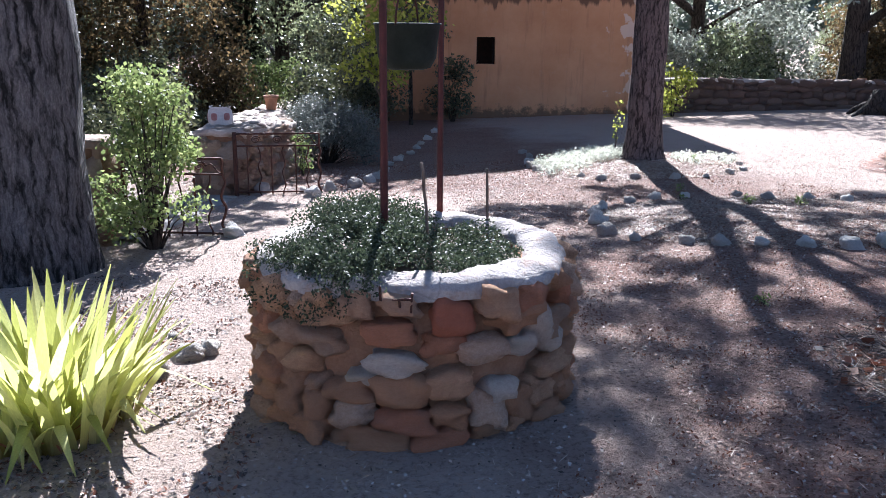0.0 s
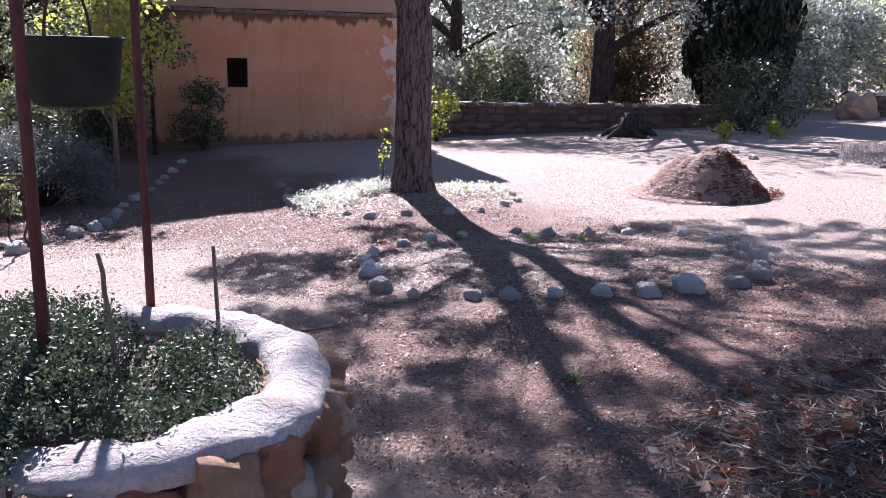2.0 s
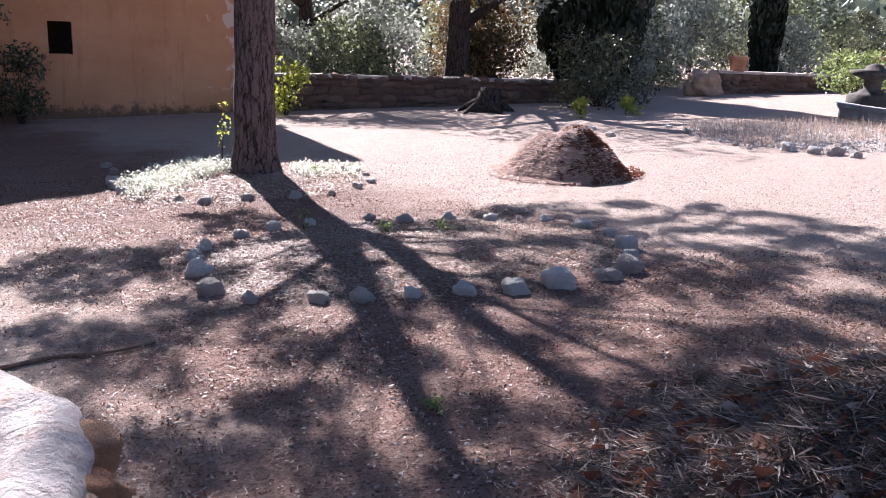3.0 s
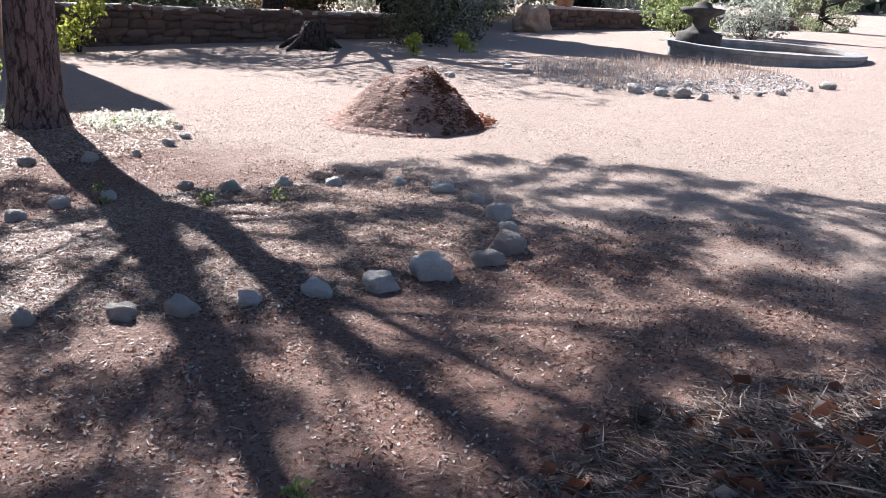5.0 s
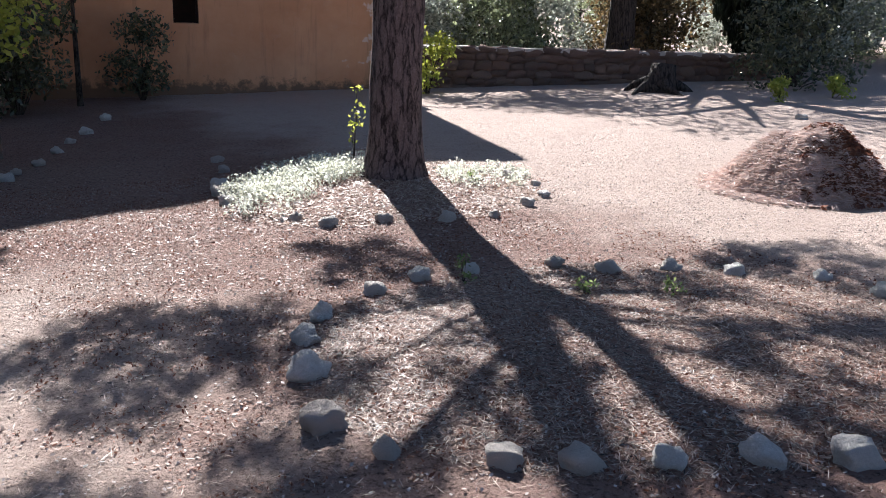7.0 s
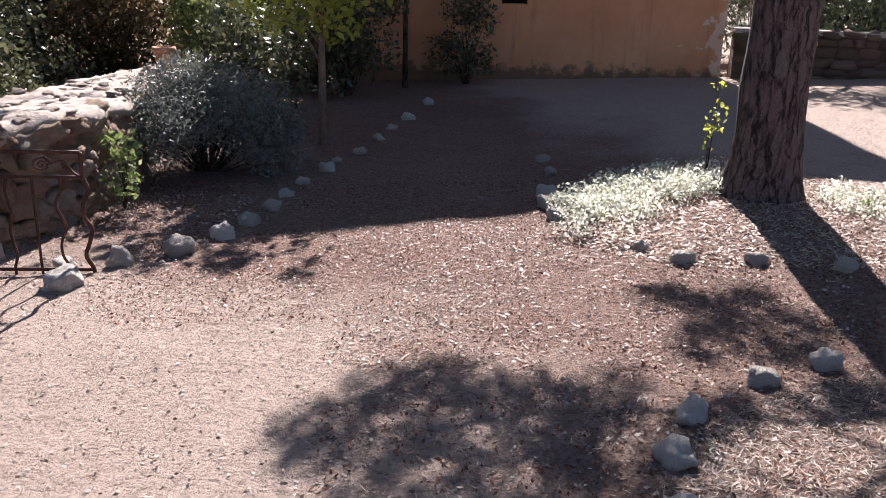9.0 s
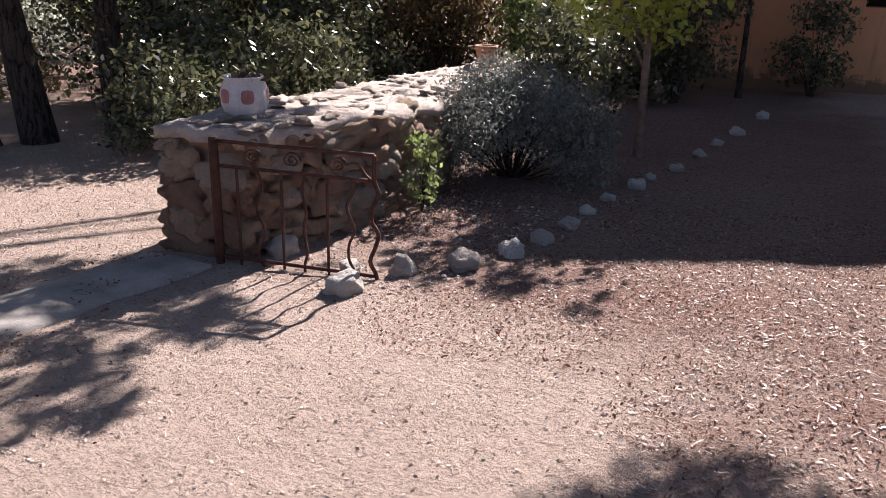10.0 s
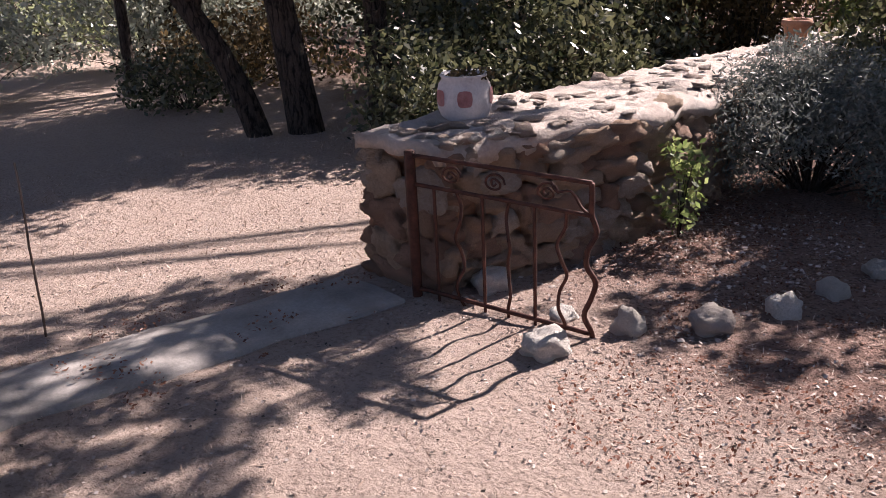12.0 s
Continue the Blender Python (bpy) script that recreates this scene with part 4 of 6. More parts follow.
def build_gate(x0, y0, x1, y1, zb, h, label, slope=0.0):
    ang = math.degrees(math.atan2(y1 - y0, x1 - x0))
    L = math.hypot(x1 - x0, y1 - y0)
    gate = thing("iron_gate", (x0, y0, zb), label, "gate", group="rusty iron gate leaves", rz=ang)
    def bar(name, pts, r, seg=8, lab=""):
        bm = bmesh.new()
        p, rr = smooth_path(pts, [r] * len(pts), 4)
        tube(bm, p, rr, seg, 0.15)
        part(name, bm, M_RUST, gate, lab, smooth=True)
    bar("post", [(0, 0, -0.05), (0, 0, h * 0.5), (0, 0, h + 0.02)], 0.026)
    for z, r in ((h, 0.011), (h - 0.14, 0.010), (0.06, 0.011)):
        bar("rail", [(0, 0, z), (L / 2, 0, z + slope * 0.5), (L, 0, z + slope)], r)
    n = 7
    for i in range(1, n + 1):
        x = L * i / n
        wav = 0.018 if i % 2 == 0 or i == n else 0.0
        pts = [(x + wav * math.sin(k * 1.9 + i), wav * math.cos(k * 1.7), (h - 0.14) * k / 8 + 0.0) for k in range(9)]
        if i == n:
            pts += [(x, 0, h - 0.07), (x, 0, h)]
        bar("baluster", pts, 0.008 if i < n else 0.012)
    for cx in (0.25, 0.5, 0.78):
        pts = [(L * cx + 0.055 * (1 - k / 22) * math.cos(k * 0.65), 0.006 * math.sin(k), h - 0.07 + 0.045 * (1 - k / 22) * math.sin(k * 0.65)) for k in range(20)]
        bar("scroll", pts, 0.0055, 6)
    bar("scroll", [(L * 0.8, 0, h - 0.02), (L * 0.83, 0, h - 0.06), (L * 0.9, 0, h - 0.05), (L * 0.95, 0, h - 0.11), (L * 0.98, 0, h - 0.13)], 0.006, 6)


build_gate(-2.40, 9.90, -1.45, 10.03, -0.38, 0.735, "low rusty iron gate with wavy balusters, open beside the wall")
build_gate(-2.87, 7.66, -1.97, 7.62, -0.33, 0.74, "low rusty iron gate with wavy balusters, open beside the pine")

# ---- threshold ----
def build_threshold():
    t = thing("threshold", (0, 0, 0), "worn grey concrete threshold strip between the gate leaves", "threshold", kind="structure")
    bm = bmesh.new()
    A, B = Vector((-2.62, 9.80)), Vector((-2.94, 7.45))
    n = 14
    rows = []
    for k in range(n + 1):
        p = A.lerp(B, k / n)
        w = 0.25 + 0.03 * noise.noise((k * 0.7, 2, 0))
        row = []
        for u, dz in ((-w, -0.08), (-w + 0.01, 0.03), (0, 0.045), (w - 0.01, 0.03), (w, -0.08)):
            row.append(bm.verts.new((p.x + u + 0.02 * noise.noise((k, u * 3, 0)), p.y, g0(p.x, p.y) + dz + 0.008 * noise.noise((k * 2, u * 8, 0)))))
        rows.append(row)
    for a, b in zip(rows, rows[1:]):
        for i in range(4):
            bm.faces.new((a[i], a[i + 1], b[i + 1], b[i]))
    bmesh.ops.recalc_face_normals(bm, faces=bm.faces[:])
    part("slab", bm, M_SLAB, t, smooth=True)


build_threshold()


def build_pier():
    pier = thing("wall_pier", (-3.12, 7.48, -0.42), "square pier of brown rubble stones that carries a gate leaf", "wall", kind="structure")
    bm = bmesh.new()
    box(bm, -0.19, 0.19, -0.12, 0.12, -0.1, 0.98)
    part("core", bm, M_MORTAR, pier)
    meshes = [rock_mesh("pier_stone", 300 + i, 0.6, M_WALL, 2, 1.5) for i in range(6)]
    rng = random.Random(8)
    z = 0.0
    while z < 0.92:
        h = rng.uniform(0.10, 0.16)
        for y0 in (-0.12, 0.12):
            x = -0.22
            while x < 0.18:
                w = min(rng.uniform(0.12, 0.24), 0.24 - x)
                place("stone", rng.choice(meshes), pier, scaled(x + w / 2, y0, z + h / 2, w * 1.05, 0.12, h * 1.08, 0, 0, rng.uniform(-5, 5)))
                x += w
        for x0 in (-0.19, 0.19):
            place("stone", rng.choice(meshes), pier, scaled(x0, rng.uniform(-0.02, 0.02), z + h / 2, 0.11, 0.2, h * 1.05))
        z += h
    place("cap_stone", rock_mesh("pier_cap", 310, 0.9, M_CAPSTONE, 3, 0.8), pier, scaled(0, 0, 0.99, 0.52, 0.38, 0.09))


build_pier()

# ---- loose stones ----
ROCKS = [rock_mesh("rock", 40 + i, 0.1 + 0.3 * (i % 3), M_ROCK, 3, 1.6) for i in range(7)]
def rocks(points, group, label, lo=0.14, hi=0.24, seed=1, names="rock"):
    rng = random.Random(seed)
    for p in points:
        x, y = p[0], p[1]
        s = p[2] if len(p) > 2 else rng.uniform(lo, hi)
        ob = new(names, ROCKS[rng.randrange(7)])
        h = s * rng.uniform(0.55, 0.75) * 0.9
        s *= 0.70
        ob.matrix_basis = scaled(x, y, g(x, y) + h * 0.14, s * rng.uniform(0.95, 1.25), s * rng.uniform(0.75, 1.0), h, rng.uniform(0, 360), rng.uniform(-12, 12))
        tagged(ob, label, "rock", group)


BED = [(1.59, 6.98, .14), (1.41, 7.24, .21), (1.41, 7.72, .22), (1.45, 8.13, .18), (1.57, 8.45, .19), (1.91, 8.75, .17), (2.22, 8.93, .16), (2.54, 8.97, .12), (3.07, 8.95, .15), (3.33, 8.75, .17), (3.71, 8.68, .16), (4.02, 8.5, .14), (4.44, 8.25, .14), (4.58, 7.91, .18), (4.62, 7.55, .14), (4.47, 7.13, .22), (4.30, 6.84, .15), (4.08, 6.58, .25), (3.84, 6.48, .20), (3.46, 6.47, .26), (3.15, 6.47, .22), (2.84, 6.57, .20), (2.51, 6.63, .18), (2.21, 6.70, .20), (1.97, 6.80, .17)]
rocks(BED, "stones round the oval bed", "rounded pale limestone edging an oval bed of litter", seed=2)
PATH_STONES = [(-1.5, 9.80, .26), (-1.66, 10.12, .17), (-1.36, 10.2, .24), (-1.09, 10.42, .22), (-0.93, 10.78, .2), (-0.86, 11.13, .17), (-0.81, 11.53, .2), (-0.81, 11.95, .15), (-0.78, 12.4, .14), (-0.69, 12.95, .16), (-0.66, 13.3, .13), (-0.53, 13.8, .18), (-0.46, 14.55, .18), (-0.41, 15.3, .16), (-0.31, 16.05, .22), (-0.19, 17.5, .2), (-2.17, 10.2, .24)]
rocks(PATH_STONES, "stones along the path", "rounded whitish stone edging the gravel path", seed=3)
PINE_BED = [(1.22, 13.4, .16), (1.26, 12.7, .16), (1.19, 11.95, .18), (1.18, 11.6, .2), (1.23, 11.28, .16), (1.37, 11.07, .14), (1.69, 10.55, .13), (1.9, 10.34, .15), (2.3, 10.3, .16), (2.76, 10.2, .15), (3.12, 10.2, .12), (3.51, 10.54, .14), (3.76, 10.8, .13), (3.84, 11.18, .12), (3.7, 11.5, .14)]
rocks(PINE_BED, "stones round the pine bed", "small grey stone edging the bed round the pine", seed=4)
FAR_BED = [(10.55, 14.2), (10.11, 13.2), (9.76, 11.7, .14), (9.64, 11.3, .1), (10.03, 10.95, .28), (10.13, 10.6, .22), (10.24, 10.35, .3), (10.29, 10.03, .22), (10.8, 9.9, .12), (11.27, 9.9, .15), (11.64, 9.8, .2), (12.35, 9.8, .16), (12.87, 9.85, .28), (8.9, 13.6, .2), (9.2, 14.6, .2)]
rocks(FAR_BED, "stones round the far bed", "rough brown stone edging the pale far bed", .12, .2, seed=5)
rocks([(-1.90, 7.62, .28), (-1.72, 3.95, .14), (-1.35, 4.35, .2), (-1.45, 4.1, .2), (-1.27, 4.42, .17), (-1.75, 2.95, .12), (-1.1, 4.9, .08), (-1.55, 4.7, .08)], "loose stones", "loose pale rounded stone on the earth", seed=6)

# ---- heaps ----
def heap(name, cx, cy, rx, ry, h, mats, label, category, seed, n, core=M_SOIL, power=1.1, spread=1.15, drift=0.0):
    rng = np.random.default_rng(seed)
    z0 = g(cx, cy)
    t = thing(name, (cx, cy, z0), label, category)
    def hh(u, v):
        a = math.atan2(v, u)
        d = math.hypot(u, v) / (1 + 0.16 * noise.noise((math.cos(a) * 1.6, math.sin(a) * 1.6, seed)))
        top = h * max(0, 1 - math.sqrt(d * d + 0.01) ** power) * (1 + 0.25 * noise.noise((u * 2 + seed, v * 2, 0)))
        return top + (0.035 * noise.noise((u * 5, v * 5, seed)) + 0.02 * noise.noise((u * 13, v * 13, seed))) * max(0.0, min(1.0, (1 - d) * 5)) - min(0.06, max(0.0, d - 0.96))
    m = 64
    vs, fs = [], []
    for j in range(m + 1):
        for i in range(m + 1):
            u, v = (i / m * 2 - 1) * 1.25, (j / m * 2 - 1) * 1.25
            vs.append((u * rx, v * ry, hh(u, v) + g(cx + u * rx, cy + v * ry) - z0 - 0.01))
    for j in range(m):
        for i in range(m):
            a = j * (m + 1) + i
            fs.append((a, a + 1, a + m + 2, a + m + 1))
    obj_from("heap_core", vs, fs, core, t, True)
    for k, (mat, share, l, w, nm) in enumerate(mats):
        q = int(n * share) if share < 1.5 else int(share)
        a, r = rng.uniform(0, 2 * math.pi, q), np.sqrt(rng.random(q)) * (1 + (spread - 1) * rng.random(q) ** 2 * 2)
        u, v = r * np.cos(a), r * np.sin(a)
        if drift:
            # leaves gather on one flank, straw on the other
            lump = np.array([noise.noise((p * 3.5, w * 3.5, seed)) + noise.noise((p * 9, w * 9, seed)) * 0.6 for p, w in zip(u, v)])
            side = u - 0.5 * v - drift + lump * 0.9
            keep = side > -0.1 if mat is M_RUSTDEBRIS else side < 0.35
            u, v = u[keep], v[keep]
            q = len(u)
        c = np.array([(uu * rx, vv * ry, max(0.0, hh(uu, vv)) + g(cx + uu * rx, cy + vv * ry) - z0 + 0.008 + 0.025 * e) for uu, vv, e in zip(u, v, rng.random(q))])
        d = rand_dirs(rng, q)
        d[:, 2] *= 0.4
        w2 = np.cross(d, rand_dirs(rng, q))
        w2 /= np.linalg.norm(w2, axis=1)[:, None] + 1e-6
        s = (0.4 + rng.random(q))[:, None]
        ob = new(nm, mesh_quads(nm, quads(c, d * l * s, w2 * w * s), mat))
        ob.parent = t
        tagged(ob, kind="stuff")


heap("needle_heap", 6.10, 10.55, 0.76, 0.74, 0.50, [(M_PALESTRAW, 0.80, 0.055, 0.004, "straw"), (M_RUSTDEBRIS, 0.50, 0.03, 0.014, "leaf_scatter")], "raked heap of dry pine needles and reddish leaves on bare earth", "heap", 3, 40000, core=simple("needle_mass", (0.46, 0.30, 0.25), (0.66, 0.50, 0.43), 6.0, 50.0), power=1.7, spread=1.12, drift=0.22)
heap("garden_waste", 3.25, 3.72, 1.12, 0.92, 0.48, [(M_DEBRIS, 0.8, 0.06, 0.003, "twig_tangle"), (M_STRAW, 0.12, 0.05, 0.002, "straw"), (M_RUSTDEBRIS, 1500, 0.045, 0.028, "leaf_scatter"), (M_DEBRIS, 500, 0.16, 0.004, "stick_scatter"), (M_STRAW, 2600, 0.10, 0.0032, "straw_scatter"), (M_GRITLEAF, 420, 0.032, 0.02, "pale_leaf_scatter")], "dark heap of dead twigs, needles and curled leaves", "heap", 9, 60000, power=1.6)

# ---- low walls far off ----
def far_wall(name, x0, y0, x1, y1, h, seed, label):
    L = math.hypot(x1 - x0, y1 - y0)
    wall = thing(name, (x0, y0, min(g0(x0, y0), g0(x1, y1)) - 0.05), label, "wall", kind="structure", rz=math.degrees(math.atan2(y1 - y0, x1 - x0)))
    hb = h + abs(g0(x0, y0) - g0(x1, y1)) * 0.5
    bm = bmesh.new()
    box(bm, 0, L, 0.05, 0.4, -0.1, hb)
    part("core", bm, M_FARWALL_SHADED, wall)
    bm = bmesh.new()
    x = -0.02
    rng = random.Random(seed)
    while x < L:
        w = rng.uniform(0.3, 0.6)
        box(bm, x, min(x + w - 0.015, L + 0.02), 0.0, 0.46, hb, hb + 0.06 + rng.uniform(0, 0.02))
        x += w
    part("capping", bm, M_WALLTOP, wall)
    meshes = [rock_mesh("far_stone", 60 + i + seed, 0.3 + 0.2 * (i % 3), M_FARWALL_SHADED, 2, 1.8) for i in range(7)]
    z = 0.0
    while z < hb - 0.06:
        hh = rng.uniform(0.12, 0.18)
        x = 0.0
        while x < L - 0.1:
            w = rng.uniform(0.18, 0.42)
            place("stone", rng.choice(meshes), wall, scaled(x + w / 2, 0.05 + rng.uniform(-0.02, 0.02), z + hh / 2 + rng.uniform(-0.03, 0.03), w * 1.1, 0.15, hh * rng.uniform(0.9, 1.4), 0, 0, rng.uniform(-10, 10)))
            x += w
        z += hh


far_wall("wall_far", 4.75, 21.0, 12.9, 20.4, 0.66, 1, "low rubble wall, coloured dark for its shaded face, with a pale capping at the edge of the terrace")
far_wall("wall_far", 17.9, 21.2, 27.0, 19.4, 0.50, 2, "low rubble terrace wall with a pale capping beyond the basin")

# ---- background trees ----
def broadleaf(name, x, y, h, spread, leafmat, bark, label, seed, per=420, size=0.07, low=0.25, lean=(0, 0), group="", tr=None, nb=60, blob=(0.5, 0.9), shell=0.45):
    rng = np.random.default_rng(seed)
    r0 = tr or 0.035 * h
    lx, ly = lean
    limbs = [([(0, 0, -0.2), (lx * 0.15, ly * 0.15, h * 0.15), (lx * 0.5, ly * 0.5, h * 0.4), (lx * 0.9, ly * 0.9, h * 0.7), (lx, ly, h * 0.95)], [r0 * 1.3, r0, r0 * 0.8, r0 * 0.45, r0 * 0.12])]
    blobs = []
    for _ in range(nb):
        a, u = rng.uniform(0, 6.283), math.sqrt(rng.random())
        z = h * (low + (1 - low) * rng.random())
        k = math.sin(min(1, max(0.12, (z / h - low) / (1 - low) * 0.9 + 0.12)) * math.pi) ** 0.6
        blobs.append((lx * z / h + spread * u * k * math.cos(a), ly * z / h + spread * u * k * math.sin(a), z, rng.uniform(*blob), 0.75))
    for i in range(0, nb, 4):
        bx, by, bz, _, _ = blobs[i]
        s = min(0.75, max(0.2, bz / h - 0.15))
        sx, sy, sz = lx * s, ly * s, h * s
        limbs.append(([(sx, sy, sz), ((sx + bx) / 2, (sy + by) / 2, (sz + bz) / 2 + 0.15), (bx, by, bz)], [r0 * 0.42, r0 * 0.25, r0 * 0.07]))
    return tree(name, (x, y, g0(x, y)), limbs, blobs, leafmat, bark, label, per=per, size=size, seed=seed, group=group, shell=shell)


def bush(name, x, y, h, spread, leafmat, label, seed, per=1500, size=0.03, n=14, blob=0.4, slim=0.5, cat="shrub", z=None, shell=0.4):
    rng = np.random.default_rng(seed)
    t = thing(name, (x, y, g(x, y) if z is None else z), label, cat)
    blobs = []
    for _ in range(n):
        a, u = rng.uniform(0, 6.283), math.sqrt(rng.random())
        zz = rng.uniform(0.12, 0.85) * h
        k = math.sqrt(max(0.1, 1 - (zz / h) ** 2))
        blobs.append((spread * u * k * math.cos(a), spread * u * k * math.sin(a), zz, blob * rng.uniform(0.7, 1.15), 0.85))
    bm = bmesh.new()
    for bx, by, bz, _, _ in blobs:
        tube(bm, [(bx * 0.05, by * 0.05, -0.05), (bx * 0.5, by * 0.5, bz * 0.6), (bx, by, bz)], [0.004 + 0.008 * h * min(1, spread * 2), 0.006 * min(1, spread * 3), 0.003], 5)
    tagged(part("stem_tangle", bm, M_OAKBARK, t), kind="stuff")
    ob = new("foliage", mesh_quads("foliage", leaf_cloud(rng, blobs, per, size, slim, shell), leafmat))
    ob.parent = t
    return t


def cypress(x, y, h, r, seed, label, base_r=None):
    rng = np.random.default_rng(seed)
    t = thing("cypress_tree", (x, y, g0(x, y)), label, "tree")
    bm = bmesh.new()
    tube(bm, [(0, 0, -0.2), (0, 0, h * 0.5), (0, 0, h * 0.9)], [0.16, 0.1, 0.03], 10, 0.1)
    part("trunk", bm, M_OAKBARK, t)
    n = int(9000 * r * h / 4)
    z = rng.random(n) * h
    prof = np.clip(np.minimum(0.55 + z / h * 2.2, 1.0) * (1 - (z / h) ** 3), 0.05, 1)
    a = rng.random(n) * 6.283
    lump = 1 + 0.10 * np.sin(a * 5 + z * 1.3) + 0.06 * np.sin(a * 9 - z * 3)
    rr = r * prof * lump * (0.62 + 0.42 * rng.random(n) ** 0.6)
    c = np.stack([rr * np.cos(a), rr * np.sin(a), z + 0.25], 1)
    u = rand_dirs(rng, n) * 0.5 + np.array([0, 0, 0.9])
    w = np.cross(u, rand_dirs(rng, n))
    s = 0.10 * (0.6 + rng.random(n))[:, None]
    ob = new("crown", mesh_quads("crown", quads(c, u * s, w * s * 0.5), M_CYPRESS))
    ob.parent = t


cypress(14.3, 22.3, 7.5, 1.4, 31, "broad dense dark cypress behind the low wall")
cypress(21.6, 23.4, 7.0, 0.5, 32, "narrow dark cypress by the terrace wall")
cypress(-5.6, 24.0, 6.0, 0.6, 33, "dark cypress seen over the stone wall")

broadleaf("oak_tree", 10.4, 22.6, 8.5, 3.6, M_GREYLEAF, M_OAKBARK, "old oak with dark twisting limbs and sparse grey-green leaves", 41, per=200, size=0.06, low=0.28, tr=0.30, nb=80)
broadleaf("oak_tree", 7.2, 25.5, 6.5, 3.2, M_GREYLEAF, M_OAKBARK, "pale olive-green tree behind the low wall", 42, per=320, size=0.06, low=0.08, nb=90)
broadleaf("oak_tree", 12.0, 24.5, 6.0, 2.0, M_RUSTLEAF, M_OAKBARK, "russet-leaved tree beside the cypress", 43, per=420, size=0.06, low=0.1, nb=60)
broadleaf("oak_tree", 16.8, 26.0, 4.2, 3.0, M_GREYLEAF, M_OAKBARK, "rounded grey-green tree beyond the terrace", 44, per=420, size=0.07, low=0.05, nb=80)
broadleaf("oak_tree", 20.5, 28.0, 4.5, 3.2, M_GREYLEAF, M_OAKBARK, "broad olive-green tree beyond the terrace wall", 45, per=420, size=0.07, low=0.05, nb=80)
broadleaf("oak_tree", 25.0, 27.0, 5.0, 3.2, M_OAKLEAF, M_OAKBARK, "leafy tree beyond the terrace wall", 46, per=420, size=0.07, low=0.05, nb=80)
# the trees past the gate
broadleaf("oak_tree", -7.0, 12.05, 5.6, 2.4, M_DARKLEAF, M_OAKBARK, "dark evergreen oak with a thick leaning trunk", 51, per=700, size=0.045, low=0.36, lean=(-1.9, -1.6), tr=0.11, nb=60)
broadleaf("oak_tree", -6.75, 12.4, 6.5, 2.6, M_DARKLEAF, M_OAKBARK, "dark evergreen oak with a forked trunk", 151, per=700, size=0.045, low=0.34, lean=(-0.6, -0.5), tr=0.15, nb=70)
broadleaf("oak_tree", -8.6, 16.2, 5.5, 2.0, M_DARKLEAF, M_OAKBARK, "dark evergreen oak behind the stone wall", 52, per=600, size=0.045, low=0.06, tr=0.12, nb=90)
broadleaf("oak_tree", -6.3, 18.6, 6.0, 1.9, M_RUSTLEAF, M_OAKBARK, "bushy tree with russet and green leaves behind the wall", 53, per=500, size=0.05, low=0.04, tr=0.12, nb=80)
broadleaf("oak_tree", -8.5, 21.0, 8.0, 3.2, M_DARKLEAF, M_OAKBARK, "tall dark tree behind the stone wall", 54, per=350, size=0.07, low=0.05, nb=80)
broadleaf("oak_tree", -4.4, 24.0, 6.0, 2.4, M_OAKLEAF, M_OAKBARK, "green tree beside the ochre building", 55, per=450, size=0.05, low=0.05, nb=70)
bush("dark_shrub", -2.1, 19.4, 2.6, 0.8, M_DARKLEAF, "tall shaded shrub at the corner of the ochre building", 155, per=900, size=0.045, n=34, blob=0.4)
broadleaf("oak_tree", -12.0, 20.0, 7.0, 3.6, M_GREYLEAF, M_OAKBARK, "grey-green tree at the edge of the field", 56, per=300, size=0.07, low=0.25, nb=70)
broadleaf("oak_tree", -15.0, 15.5, 7.0, 3.2, M_GREYLEAF, M_OAKBARK, "grey-green tree at the edge of the field", 57, per=300, size=0.07, low=0.3, nb=70)
broadleaf("oak_tree", -11.5, 12.8, 6.0, 2.4, M_GREYLEAF, M_OAKBARK, "slender tree with pale leaves past the lane", 58, per=260, size=0.06, low=0.35, tr=0.08, nb=50)
broadleaf("vine_tree", -1.0, 14.3, 2.9, 0.85, M_YELLOW, M_STICK, "young tree with hanging yellow-green leaves before the ochre building", 59, per=700, size=0.045, low=0.42, tr=0.04, nb=40, blob=(0.18, 0.34))


def wood_belt():
    rng = random.Random(77)
    src = broadleaf("oak_tree", -3, 33, 8, 3.8, M_OAKLEAF, M_OAKBARK, "leafy tree in the wood behind", 61, per=230, size=0.10, low=0.05, nb=80, group="trees of the wood behind")
    src2 = broadleaf("oak_tree", 3, 34, 8, 3.8, M_DARKLEAF, M_OAKBARK, "dark leafy tree in the wood behind", 62, per=230, size=0.10, low=0.05, nb=80, group="trees of the wood behind")
    for i in range(46):
        a = radians(rng.uniform(28, 175))
        r = rng.uniform(27, 46)
        x, y = 4 + r * math.cos(a), 6 + r * math.sin(a)
        s = rng.uniform(0.6, 1.1) * (0.36 if x > 12 else 0.6 if x > 5 else 1.0)
        copy_thing(src if rng.random() < 0.6 else src2, pose(x, y, g0(x, y) - 0.2, 0, 0, rng.uniform(0, 360)) @ Matrix.Scale(s, 4))


wood_belt()


def far_hills():
    rng = np.random.default_rng(90)
    blobs = []
    for _ in range(1500):
        a, r = radians(rng.uniform(10, 178)), rng.uniform(55, 190)
        x, y = 4 + r * math.cos(a), 8 + r * math.sin(a)
        blobs.append((x, y, g0(x, y) + 1.2, rng.uniform(1.8, 3.4), 0.8))
    ob = new("far_woods", mesh_quads("far_woods", leaf_cloud(rng, blobs, 14, 0.55, 0.7, 0.7), M_HILL))
    tagged(ob, "hazy wooded hillside in the distance", "woods", kind="stuff")


far_hills()


